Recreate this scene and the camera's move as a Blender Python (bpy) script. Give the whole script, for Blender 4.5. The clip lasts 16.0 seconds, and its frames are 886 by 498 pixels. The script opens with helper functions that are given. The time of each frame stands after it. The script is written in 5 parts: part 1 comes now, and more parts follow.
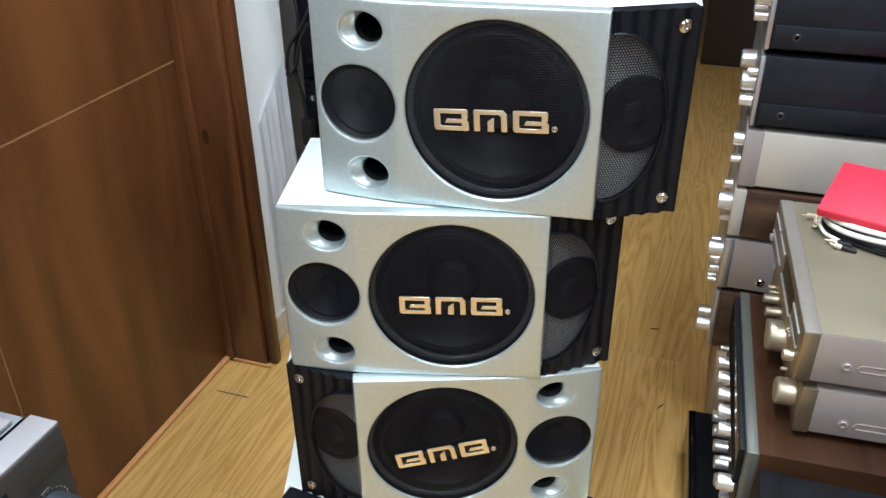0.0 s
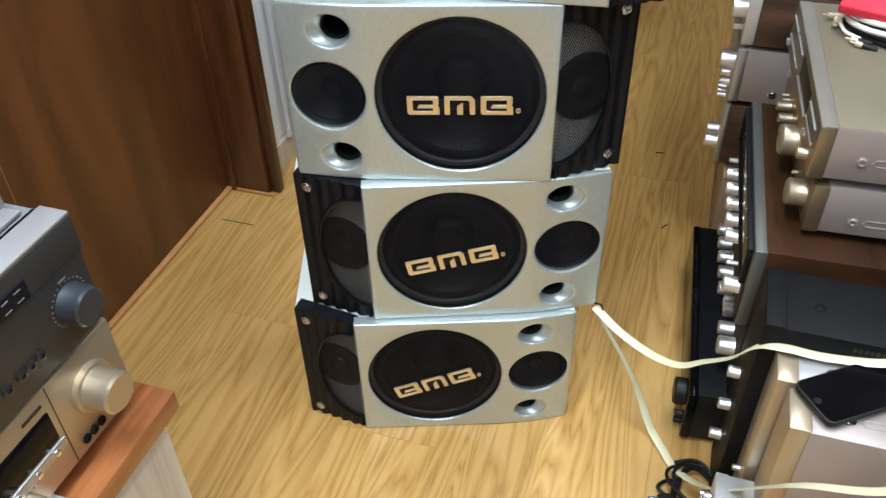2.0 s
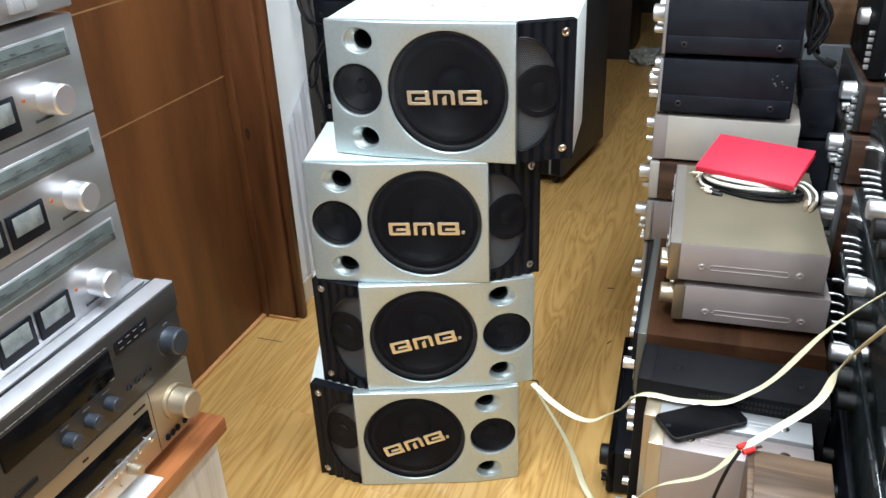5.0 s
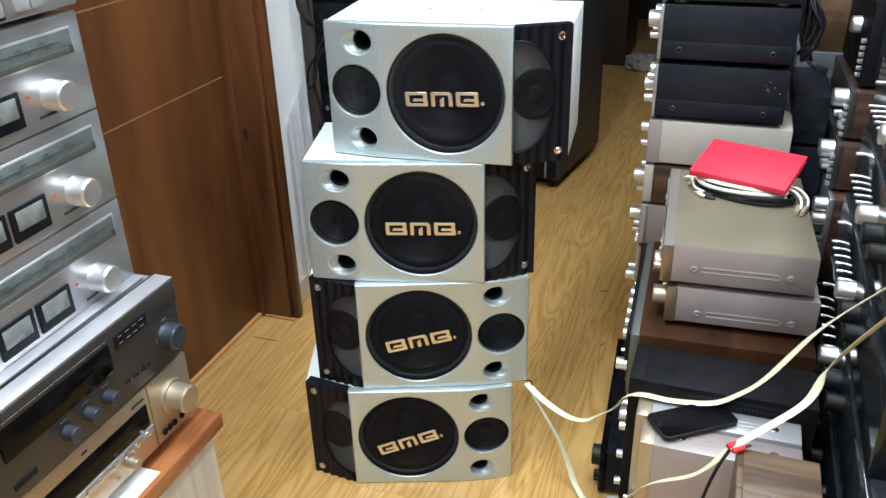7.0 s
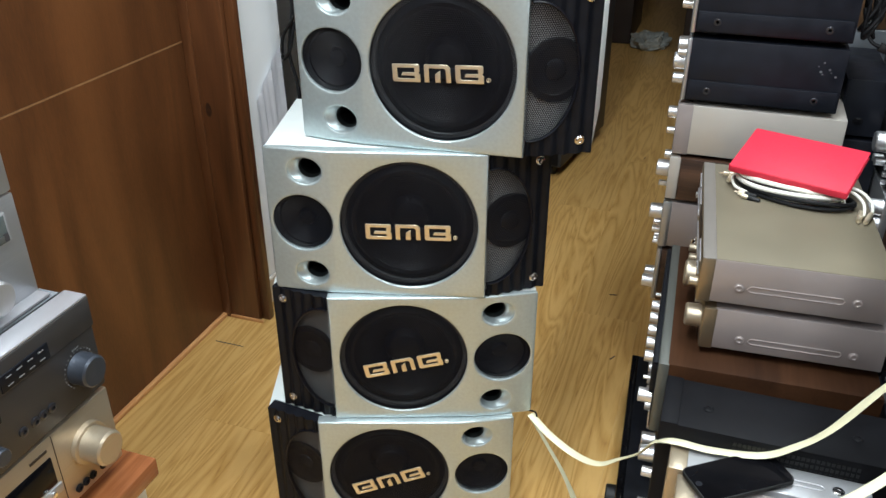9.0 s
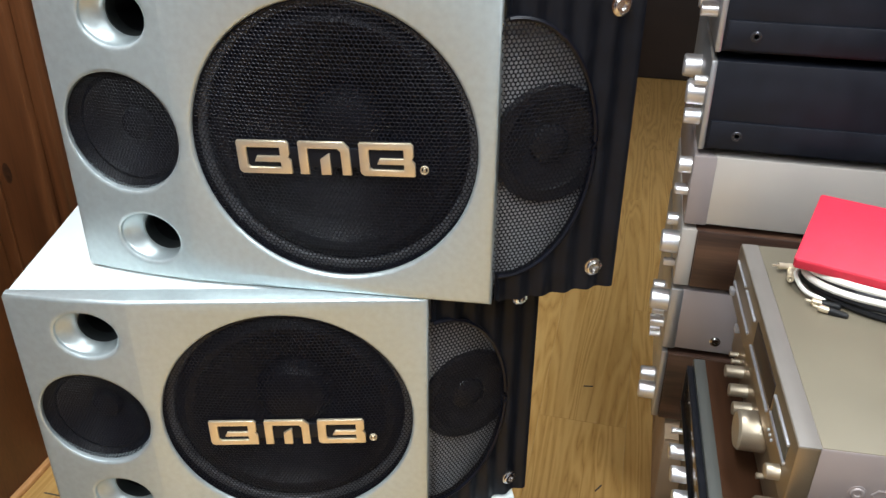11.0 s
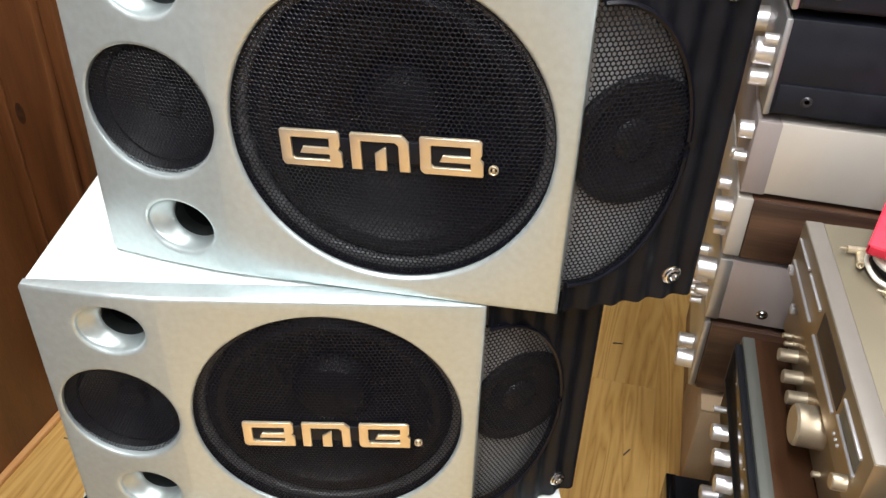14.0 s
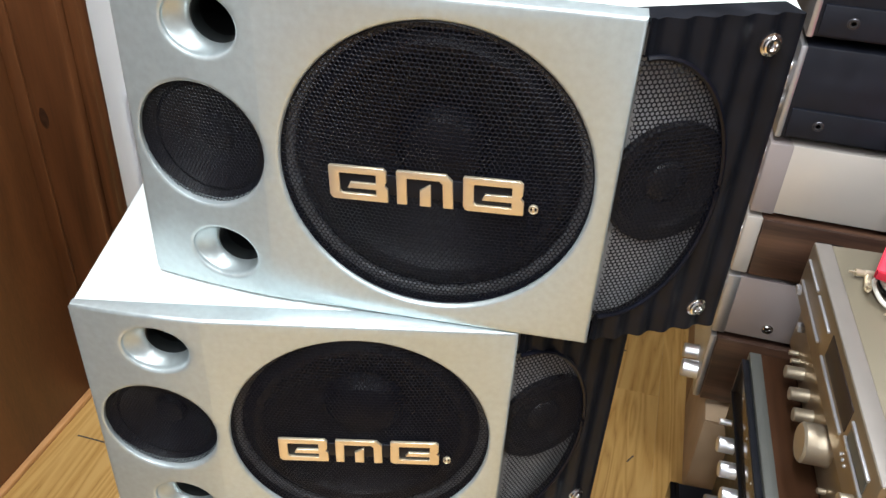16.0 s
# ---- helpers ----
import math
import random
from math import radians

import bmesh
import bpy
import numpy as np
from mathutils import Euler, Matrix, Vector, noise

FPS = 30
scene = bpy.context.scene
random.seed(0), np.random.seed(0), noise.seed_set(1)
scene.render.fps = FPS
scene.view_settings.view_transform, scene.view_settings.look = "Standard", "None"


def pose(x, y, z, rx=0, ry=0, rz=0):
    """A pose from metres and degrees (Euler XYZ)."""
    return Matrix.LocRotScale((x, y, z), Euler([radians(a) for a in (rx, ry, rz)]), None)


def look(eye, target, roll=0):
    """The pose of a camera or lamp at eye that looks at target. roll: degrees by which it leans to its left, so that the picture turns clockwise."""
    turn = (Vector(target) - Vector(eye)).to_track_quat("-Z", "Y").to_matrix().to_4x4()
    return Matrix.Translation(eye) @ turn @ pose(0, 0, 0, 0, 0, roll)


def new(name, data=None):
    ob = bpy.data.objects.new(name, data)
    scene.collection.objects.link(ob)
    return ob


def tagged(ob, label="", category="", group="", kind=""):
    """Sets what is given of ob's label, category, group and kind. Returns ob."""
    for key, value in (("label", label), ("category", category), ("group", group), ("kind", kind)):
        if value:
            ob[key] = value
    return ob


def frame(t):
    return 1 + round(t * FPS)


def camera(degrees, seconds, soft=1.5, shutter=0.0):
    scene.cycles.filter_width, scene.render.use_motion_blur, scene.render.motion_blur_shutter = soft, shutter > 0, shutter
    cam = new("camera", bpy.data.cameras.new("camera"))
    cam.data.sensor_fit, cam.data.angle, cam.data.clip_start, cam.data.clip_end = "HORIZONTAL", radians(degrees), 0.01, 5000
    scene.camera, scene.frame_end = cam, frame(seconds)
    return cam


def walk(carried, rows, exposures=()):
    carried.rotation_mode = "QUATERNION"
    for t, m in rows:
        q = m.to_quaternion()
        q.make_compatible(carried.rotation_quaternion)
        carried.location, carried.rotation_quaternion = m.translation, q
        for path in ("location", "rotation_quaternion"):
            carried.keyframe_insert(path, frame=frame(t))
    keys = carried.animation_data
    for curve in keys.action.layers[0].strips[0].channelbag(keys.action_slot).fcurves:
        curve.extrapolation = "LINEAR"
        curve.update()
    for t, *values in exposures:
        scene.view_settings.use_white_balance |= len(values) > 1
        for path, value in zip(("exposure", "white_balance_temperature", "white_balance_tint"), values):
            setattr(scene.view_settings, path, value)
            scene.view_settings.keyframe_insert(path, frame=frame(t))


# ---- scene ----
# ---- camera ----
cam = camera(56.3, 16.0)
PATH = [
    (0, (0.062, 0.05, 1.367), (-0.488, 1.694, 0.369), -0.5),
    (0.5, (0.057, 0.042, 1.345), (-0.476, 1.656, 0.291), -0.1),
    (1, (0.049, 0.032, 1.291), (-0.459, 1.547, 0.089), -0.4),
    (1.5, (0.047, 0.031, 1.276), (-0.442, 1.479, -0.014), -1.0),
    (2, (0.051, 0.02, 1.291), (-0.433, 1.475, 0.007), -1.4),
    (2.5, (0.075, -0.015, 1.343), (-0.418, 1.499, 0.132), -1.2),
    (3, (0.174, -0.126, 1.395), (-0.365, 1.459, 0.301), -1.1),
    (3.5, (0.256, -0.274, 1.428), (-0.334, 1.343, 0.41), -1.8),
    (4, (0.308, -0.374, 1.454), (-0.31, 1.263, 0.487), -3.0),
    (6.5, (0.338, -0.479, 1.467), (-0.259, 1.196, 0.551), -1.7),
    (7, (0.336, -0.478, 1.466), (-0.265, 1.195, 0.549), -1.6),
    (7.5, (0.336, -0.476, 1.464), (-0.267, 1.195, 0.545), -1.5),
    (8, (0.332, -0.444, 1.437), (-0.274, 1.223, 0.514), -0.7),
    (8.5, (0.302, -0.347, 1.389), (-0.297, 1.313, 0.448), -0.1),
    (9, (0.226, -0.19, 1.367), (-0.34, 1.468, 0.403), 0.0),
    (9.5, (0.125, -0.041, 1.368), (-0.408, 1.634, 0.414), -1.2),
    (10, (0.086, 0.096, 1.34), (-0.389, 1.796, 0.4), -1.1),
    (10.2, (0.09, 0.167, 1.324), (-0.375, 1.871, 0.386), -0.7),
    (12.3, (-0.059, 0.646, 1.144), (-0.345, 2.347, 0.132), 2.0),
    (12.5, (-0.056, 0.644, 1.15), (-0.335, 2.349, 0.142), 2.1),
    (13, (-0.028, 0.613, 1.177), (-0.316, 2.306, 0.153), 2.2),
    (13.5, (-0.022, 0.56, 1.22), (-0.358, 2.205, 0.134), 1.8),
    (14, (-0.023, 0.522, 1.258), (-0.424, 2.123, 0.128), 1.9),
    (14.5, (-0.04, 0.507, 1.264), (-0.449, 2.066, 0.08), 3.3),
    (15, (-0.057, 0.501, 1.281), (-0.469, 2.054, 0.091), 3.4),
    (15.5, (-0.059, 0.5, 1.288), (-0.474, 2.067, 0.116), 3.2),
    (16, (-0.057, 0.507, 1.299), (-0.44, 2.101, 0.153), 3.3),
]
walk(cam, [(t, look(eye, target, roll)) for t, eye, target, roll in PATH],
     [(0, 0.03, 6200, 13), (1.5, -0.15, 6350, 13), (2.5, -0.12, 6300, 13), (4, 0.1, 6250, 13), (7, 0.0, 6200, 13), (8.5, -0.08, 6400, 12), (9.5, -0.18, 6250, 12), (10.2, -0.17, 6150, 13), (12.3, 0.38, 7000, 19), (13, 0.45, 7000, 19), (13.5, 0.42, 7000, 18), (14, 0.24, 6900, 18), (16, 0.12, 6550, 17)])


# ---- light ----
world = bpy.data.worlds.new("world")
scene.world = world
world.use_nodes = True
world.node_tree.nodes["Background"].inputs[0].default_value = (0.8, 0.9, 1.0, 1)
world.node_tree.nodes["Background"].inputs[1].default_value = 0.15
scene.view_settings.exposure = 0.0


def area_lamp(x, y, z, sx, sy, watts, color):
    d = bpy.data.lights.new("ceiling_tube_light", "AREA")
    d.shape, d.size, d.size_y, d.energy, d.color = "RECTANGLE", sx, sy, watts, color
    ob = new("ceiling_tube_light", d)
    ob.matrix_world = pose(x, y, z)
    return ob


LAMPS = [(-0.35, 0.30, 50), (1.30, 0.25, 36), (0.38, 1.55, 30), (-0.2, -1.3, 34)]
for lx, ly, lw in LAMPS:
    area_lamp(lx, ly, 2.63, 0.25, 1.15, lw, (0.86, 0.97, 1.0))

# ---- materials ----


def mat(name, color, rough=0.5, metal=0.0, noise_scale=0.0, noise_amt=0.15, bump=0.0, bump_scale=200.0, spec=0.5, coat=0.0, rough_var=0.0, rand=0.0):
    m = bpy.data.materials.new(name)
    m.use_nodes = True
    nt = m.node_tree
    b = nt.nodes["Principled BSDF"]
    b.inputs["Base Color"].default_value = (*color, 1)
    b.inputs["Roughness"].default_value = rough
    b.inputs["Metallic"].default_value = metal
    b.inputs["Specular IOR Level"].default_value = spec
    b.inputs["Coat Weight"].default_value = coat
    b.inputs["Coat Roughness"].default_value = 0.1
    tc = nt.nodes.new("ShaderNodeTexCoord")
    if noise_scale:
        n1 = nt.nodes.new("ShaderNodeTexNoise")
        n1.inputs["Scale"].default_value = noise_scale
        n1.inputs["Detail"].default_value = 6
        nt.links.new(tc.outputs["Object"], n1.inputs["Vector"])
        mr = nt.nodes.new("ShaderNodeMapRange")
        mr.inputs["From Min"].default_value, mr.inputs["From Max"].default_value = 0.3, 0.7
        mr.inputs["To Min"].default_value, mr.inputs["To Max"].default_value = 1 - noise_amt, 1 + noise_amt
        nt.links.new(n1.outputs["Fac"], mr.inputs["Value"])
        last = mr.outputs["Result"]
        if rand:
            oi = nt.nodes.new("ShaderNodeObjectInfo")
            mr2 = nt.nodes.new("ShaderNodeMapRange")
            mr2.inputs["To Min"].default_value, mr2.inputs["To Max"].default_value = 1 - rand, 1 + rand
            nt.links.new(oi.outputs["Random"], mr2.inputs["Value"])
            mu = nt.nodes.new("ShaderNodeMath")
            mu.operation = "MULTIPLY"
            nt.links.new(last, mu.inputs[0])
            nt.links.new(mr2.outputs["Result"], mu.inputs[1])
            last = mu.outputs[0]
        hs = nt.nodes.new("ShaderNodeHueSaturation")
        hs.inputs["Color"].default_value = (*color, 1)
        nt.links.new(last, hs.inputs["Value"])
        nt.links.new(hs.outputs["Color"], b.inputs["Base Color"])
        if rough_var:
            mr3 = nt.nodes.new("ShaderNodeMapRange")
            mr3.inputs["From Min"].default_value, mr3.inputs["From Max"].default_value = 0.3, 0.7
            mr3.inputs["To Min"].default_value, mr3.inputs["To Max"].default_value = max(0.02, rough - rough_var), min(1, rough + rough_var)
            nt.links.new(n1.outputs["Fac"], mr3.inputs["Value"])
            nt.links.new(mr3.outputs["Result"], b.inputs["Roughness"])
    if bump:
        n2 = nt.nodes.new("ShaderNodeTexNoise")
        n2.inputs["Scale"].default_value = bump_scale
        n2.inputs["Detail"].default_value = 3
        nt.links.new(tc.outputs["Object"], n2.inputs["Vector"])
        bp = nt.nodes.new("ShaderNodeBump")
        bp.inputs["Strength"].default_value = bump
        bp.inputs["Distance"].default_value = 0.001
        nt.links.new(n2.outputs["Fac"], bp.inputs["Height"])
        nt.links.new(bp.outputs["Normal"], b.inputs["Normal"])
    return m


def wood(name, dark, mid, light, scale=(9, 0.9, 9), rings=5.0, rough=0.4, coat=0.0, rand=0.0, fine=220.0, distort=2.2, spots=0.0, pos=(0.12, 0.45, 0.85)):
    """Wood grain that runs along the axis whose scale is smallest."""
    m = bpy.data.materials.new(name)
    m.use_nodes = True
    nt = m.node_tree
    b = nt.nodes["Principled BSDF"]
    tc = nt.nodes.new("ShaderNodeTexCoord")
    mp = nt.nodes.new("ShaderNodeMapping")
    mp.inputs["Scale"].default_value = scale
    nt.links.new(tc.outputs["Object"], mp.inputs["Vector"])
    vec = mp.outputs["Vector"]
    oi = nt.nodes.new("ShaderNodeObjectInfo")
    if rand:
        sc = nt.nodes.new("ShaderNodeVectorMath")
        sc.operation = "SCALE"
        sc.inputs[0].default_value = (37.0, 11.0, 23.0)
        nt.links.new(oi.outputs["Random"], sc.inputs["Scale"])
        ad = nt.nodes.new("ShaderNodeVectorMath")
        nt.links.new(vec, ad.inputs[0])
        nt.links.new(sc.outputs["Vector"], ad.inputs[1])
        vec = ad.outputs["Vector"]
    n1 = nt.nodes.new("ShaderNodeTexNoise")
    n1.inputs["Scale"].default_value = 1.0
    n1.inputs["Detail"].default_value = 3
    n1.inputs["Distortion"].default_value = 0.6
    nt.links.new(vec, n1.inputs["Vector"])
    mul = nt.nodes.new("ShaderNodeMath")
    mul.operation = "MULTIPLY"
    mul.inputs[1].default_value = rings * distort
    nt.links.new(n1.outputs["Fac"], mul.inputs[0])
    fr = nt.nodes.new("ShaderNodeMath")
    fr.operation = "PINGPONG"
    fr.inputs[1].default_value = 1.0
    nt.links.new(mul.outputs[0], fr.inputs[0])
    n2 = nt.nodes.new("ShaderNodeTexNoise")
    n2.inputs["Scale"].default_value = fine / 10
    n2.inputs["Detail"].default_value = 4
    nt.links.new(vec, n2.inputs["Vector"])
    mix = nt.nodes.new("ShaderNodeMath")
    mix.operation = "MULTIPLY_ADD"
    mix.inputs[1].default_value = 0.45
    nt.links.new(n2.outputs["Fac"], mix.inputs[0])
    half = nt.nodes.new("ShaderNodeMath")
    half.operation = "MULTIPLY"
    half.inputs[1].default_value = 0.55
    nt.links.new(fr.outputs[0], half.inputs[0])
    nt.links.new(half.outputs[0], mix.inputs[2])
    cr = nt.nodes.new("ShaderNodeValToRGB")
    cr.color_ramp.elements[0].position, cr.color_ramp.elements[0].color = pos[0], (*dark, 1)
    cr.color_ramp.elements[1].position, cr.color_ramp.elements[1].color = pos[2], (*light, 1)
    e = cr.color_ramp.elements.new(pos[1])
    e.color = (*mid, 1)
    nt.links.new(mix.outputs[0], cr.inputs["Fac"])
    col = cr.outputs["Color"]
    if spots:
        vo = nt.nodes.new("ShaderNodeTexVoronoi")
        vo.inputs["Scale"].default_value = spots
        mp2 = nt.nodes.new("ShaderNodeMapping")
        mp2.inputs["Scale"].default_value = tuple(0.35 if v == min(scale) else 1.0 for v in scale)
        nt.links.new(tc.outputs["Object"], mp2.inputs["Vector"])
        nt.links.new(mp2.outputs["Vector"], vo.inputs["Vector"])
        mr = nt.nodes.new("ShaderNodeMapRange")
        mr.inputs["From Min"].default_value, mr.inputs["From Max"].default_value = 0.02, 0.1
        mr.inputs["To Min"].default_value, mr.inputs["To Max"].default_value = 0.7, 0.0
        nt.links.new(vo.outputs["Distance"], mr.inputs["Value"])
        mx = nt.nodes.new("ShaderNodeMix")
        mx.data_type = "RGBA"
        mx.inputs["B"].default_value = (*dark, 1)
        nt.links.new(mr.outputs["Result"], mx.inputs["Factor"])
        nt.links.new(col, mx.inputs["A"])
        col = mx.outputs["Result"]
    if rand:
        hs = nt.nodes.new("ShaderNodeHueSaturation")
        mr2 = nt.nodes.new("ShaderNodeMapRange")
        mr2.inputs["To Min"].default_value, mr2.inputs["To Max"].default_value = 1 - rand, 1 + rand
        nt.links.new(oi.outputs["Random"], mr2.inputs["Value"])
        nt.links.new(mr2.outputs["Result"], hs.inputs["Value"])
        nt.links.new(col, hs.inputs["Color"])
        col = hs.outputs["Color"]
    nt.links.new(col, b.inputs["Base Color"])
    b.inputs["Roughness"].default_value = rough
    b.inputs["Coat Weight"].default_value = coat
    b.inputs["Coat Roughness"].default_value = 0.12
    bp = nt.nodes.new("ShaderNodeBump")
    bp.inputs["Strength"].default_value = 0.12
    bp.inputs["Distance"].default_value = 0.0006
    nt.links.new(n2.outputs["Fac"], bp.inputs["Height"])
    nt.links.new(bp.outputs["Normal"], b.inputs["Normal"])
    return m


def brushed(name, color, rough=0.32, metal=0.9, stretch=(4, 1, 300), amt=0.08):
    m = mat(name, color, rough, metal)
    nt = m.node_tree
    b = nt.nodes["Principled BSDF"]
    tc = nt.nodes.new("ShaderNodeTexCoord")
    mp = nt.nodes.new("ShaderNodeMapping")
    mp.inputs["Scale"].default_value = stretch
    nz = nt.nodes.new("ShaderNodeTexNoise")
    nz.inputs["Scale"].default_value = 3.0
    nz.inputs["Detail"].default_value = 5
    nt.links.new(tc.outputs["Object"], mp.inputs["Vector"])
    nt.links.new(mp.outputs["Vector"], nz.inputs["Vector"])
    mr = nt.nodes.new("ShaderNodeMapRange")
    mr.inputs["To Min"].default_value, mr.inputs["To Max"].default_value = rough - amt, rough + amt
    nt.links.new(nz.outputs["Fac"], mr.inputs["Value"])
    nt.links.new(mr.outputs["Result"], b.inputs["Roughness"])
    hs = nt.nodes.new("ShaderNodeHueSaturation")
    hs.inputs["Color"].default_value = (*color, 1)
    mr2 = nt.nodes.new("ShaderNodeMapRange")
    mr2.inputs["To Min"].default_value, mr2.inputs["To Max"].default_value = 0.88, 1.1
    nt.links.new(nz.outputs["Fac"], mr2.inputs["Value"])
    nt.links.new(mr2.outputs["Result"], hs.inputs["Value"])
    nt.links.new(hs.outputs["Color"], b.inputs["Base Color"])
    return m


M_SILVER = mat("silver_paint", (0.495, 0.565, 0.575), 0.37, 0.62, 160, 0.06, 0.10, 1400, rough_var=0.05)
M_CABTOP = mat("pale_silver_laminate", (0.74, 0.80, 0.79), 0.45, 0.05, 20, 0.04, 0.05, 400)
M_BLACKPL = mat("black_moulded_plastic", (0.0060, 0.0068, 0.0100), 0.45, 0, 40, 0.3, 0.08, 700, rough_var=0.06, spec=0.19)
M_GRILLE = mat("black_perforated_steel", (0.0036, 0.0042, 0.0080), 0.34, 0.0, 60, 0.25, spec=0.22)
M_CONE = mat("black_paper_cone", (0.0038, 0.0044, 0.0078), 0.5, 0, 50, 0.3, 0.2, 300, spec=0.26)
M_BASKET = mat("grey_driver_frame", (0.10, 0.105, 0.115), 0.5, 0.2, 40, 0.15)
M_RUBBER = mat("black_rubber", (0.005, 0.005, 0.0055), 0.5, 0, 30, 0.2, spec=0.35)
M_TUBE = mat("grey_port_lining", (0.022, 0.026, 0.027), 0.35, 0.0, 30, 0.1)
M_TWEET = mat("black_tweeter_plate", (0.016, 0.016, 0.018), 0.4, 0, 40, 0.2, spec=0.4)
M_BACK = mat("pale_backing_plate", (0.33, 0.34, 0.35), 0.6, 0, 20, 0.06)
M_GOLD = mat("brushed_gold", (0.80, 0.70, 0.53), 0.36, 0.85, 60, 0.05, 0.03, 500)
M_CHROME = mat("chrome", (0.75, 0.75, 0.77), 0.14, 1.0, 80, 0.05)
M_KNOB = mat("turned_aluminium", (0.82, 0.82, 0.84), 0.34, 0.88, 30, 0.03)
M_ALU = brushed("brushed_silver_fascia", (0.54, 0.545, 0.56), 0.37, 0.85, (300, 2, 200))
M_CHAMP = brushed("champagne_metal", (0.50, 0.42, 0.31), 0.38, 0.75, (200, 2, 200))
M_CHAMPTOP = mat("champagne_painted_steel", (0.188, 0.160, 0.110), 0.5, 0.2, 9, 0.06, 0.05, 600, rough_var=0.06)
M_MAUVE = mat("mauve_grey_painted_steel", (0.36, 0.31, 0.30), 0.42, 0.35, 10, 0.05, 0.05, 600, rough_var=0.06)
M_GREYAL = mat("pale_grey_painted_steel", (0.52, 0.53, 0.55), 0.36, 0.5, 12, 0.05, 0.04, 500)
M_PALEAL = mat("pale_satin_aluminium", (0.52, 0.52, 0.55), 0.4, 0.6, 20, 0.04)
M_GOLDPANEL = mat("warm_silver_painted_steel", (0.56, 0.52, 0.47), 0.4, 0.4, 8, 0.05, 0.04, 600)
M_BLACKST = mat("black_painted_steel", (0.0085, 0.0098, 0.0150), 0.45, 0.0, 25, 0.2, 0.12, 500, rough_var=0.1, spec=0.26)
M_DARKST = mat("charcoal_painted_steel", (0.006, 0.006, 0.0075), 0.58, 0.0, 25, 0.2, 0.1, 500, rough_var=0.08, spec=0.15)
M_TITAN = brushed("titanium_fascia", (0.060, 0.057, 0.057), 0.46, 0.5, (300, 2, 200))
M_GLASSBLK = mat("black_display_glass", (0.004, 0.004, 0.005), 0.1, 0, 12, 0.3, spec=0.10)
M_DIAL = mat("pale_dial_glass", (0.115, 0.138, 0.138), 0.22, 0.0, 15, 0.25, spec=0.3, coat=0.1)
M_METER = mat("white_meter_face", (0.20, 0.22, 0.215), 0.15, 0, 60, 0.3)
M_INK = mat("dark_print", (0.045, 0.045, 0.05), 0.6)
M_PALEINK = mat("pale_print", (0.15, 0.15, 0.15), 0.6)
M_LED = mat("orange_lamp_lens", (0.45, 0.10, 0.03), 0.3)
M_BLUEKNOB = mat("blue_grey_knob", (0.065, 0.075, 0.095), 0.33, 0.6, 30, 0.1)
M_WALNUT = wood("walnut_veneer", (0.018, 0.009, 0.006), (0.05, 0.024, 0.015), (0.10, 0.05, 0.03), (0.8, 14, 14), 4, 0.4, 0.1, 0.1)
M_WALNUTL = wood("light_walnut_vinyl", (0.04, 0.024, 0.015), (0.10, 0.062, 0.038), (0.17, 0.11, 0.07), (0.8, 22, 22), 4, 0.45, 0.0, 0.1)
M_REDWOOD = wood("brown_stained_case", (0.022, 0.0085, 0.0036), (0.038, 0.0152, 0.0064), (0.056, 0.023, 0.010), (7, 0.6, 7), 2.5, 0.6, 0.0)
M_REDWOOD.node_tree.nodes["Principled BSDF"].inputs["Specular IOR Level"].default_value = 0.12
M_CHERRY = wood("cherry_worktop", (0.16, 0.05, 0.018), (0.27, 0.09, 0.03), (0.38, 0.14, 0.05), (12, 0.9, 12), 4, 0.25, 0.4)
M_CABG = mat("dark_grey_cabinet_paint", (0.030, 0.031, 0.034), 0.5, 0.0, 10, 0.2, 0.08, 400, spec=0.3)
M_EDGE = mat("warm_grey_metal_edge", (0.20, 0.178, 0.158), 0.45, 0.2, 12, 0.06)
M_STEELG = mat("blue_grey_painted_steel", (0.20, 0.215, 0.235), 0.45, 0.1, 12, 0.08, 0.05, 500)
M_WOODB = wood("brown_cabinet_veneer", (0.08, 0.040, 0.020), (0.13, 0.068, 0.032), (0.17, 0.092, 0.045), (0.8, 14, 14), 3, 0.5, 0.0)
M_CHAMPD = brushed("dark_champagne_fascia", (0.33, 0.26, 0.175), 0.36, 0.8, (200, 2, 200))
M_SCALE = mat("brown_tinted_glass", (0.075, 0.055, 0.035), 0.12, 0.0, 14, 0.25, spec=0.4)
M_STRIP = brushed("grey_green_aluminium_strip", (0.13, 0.135, 0.122), 0.42, 0.5, (300, 2, 200))
M_DOOR = wood("brown_wall_veneer", (0.064, 0.0225, 0.0070), (0.110, 0.0395, 0.0120), (0.152, 0.0565, 0.0172), (7, 7, 1.1), 1.6, 0.42, 0.06, 0, 420)
M_JAMB = wood("red_brown_jamb", (0.035, 0.012, 0.005), (0.085, 0.030, 0.0105), (0.13, 0.048, 0.017), (11, 11, 0.55), 3.0, 0.38, 0.2)
M_KNOT = mat("dark_wood_knot", (0.034, 0.013, 0.006), 0.4, 0, 120, 0.5)
M_GROOVE = mat("pale_inlay_line", (0.25, 0.132, 0.055), 0.5, 0, 30, 0.15)
M_SKIRT = wood("orange_skirting", (0.36, 0.15, 0.05), (0.5, 0.24, 0.09), (0.6, 0.32, 0.13), (9, 0.9, 9), 3, 0.35)
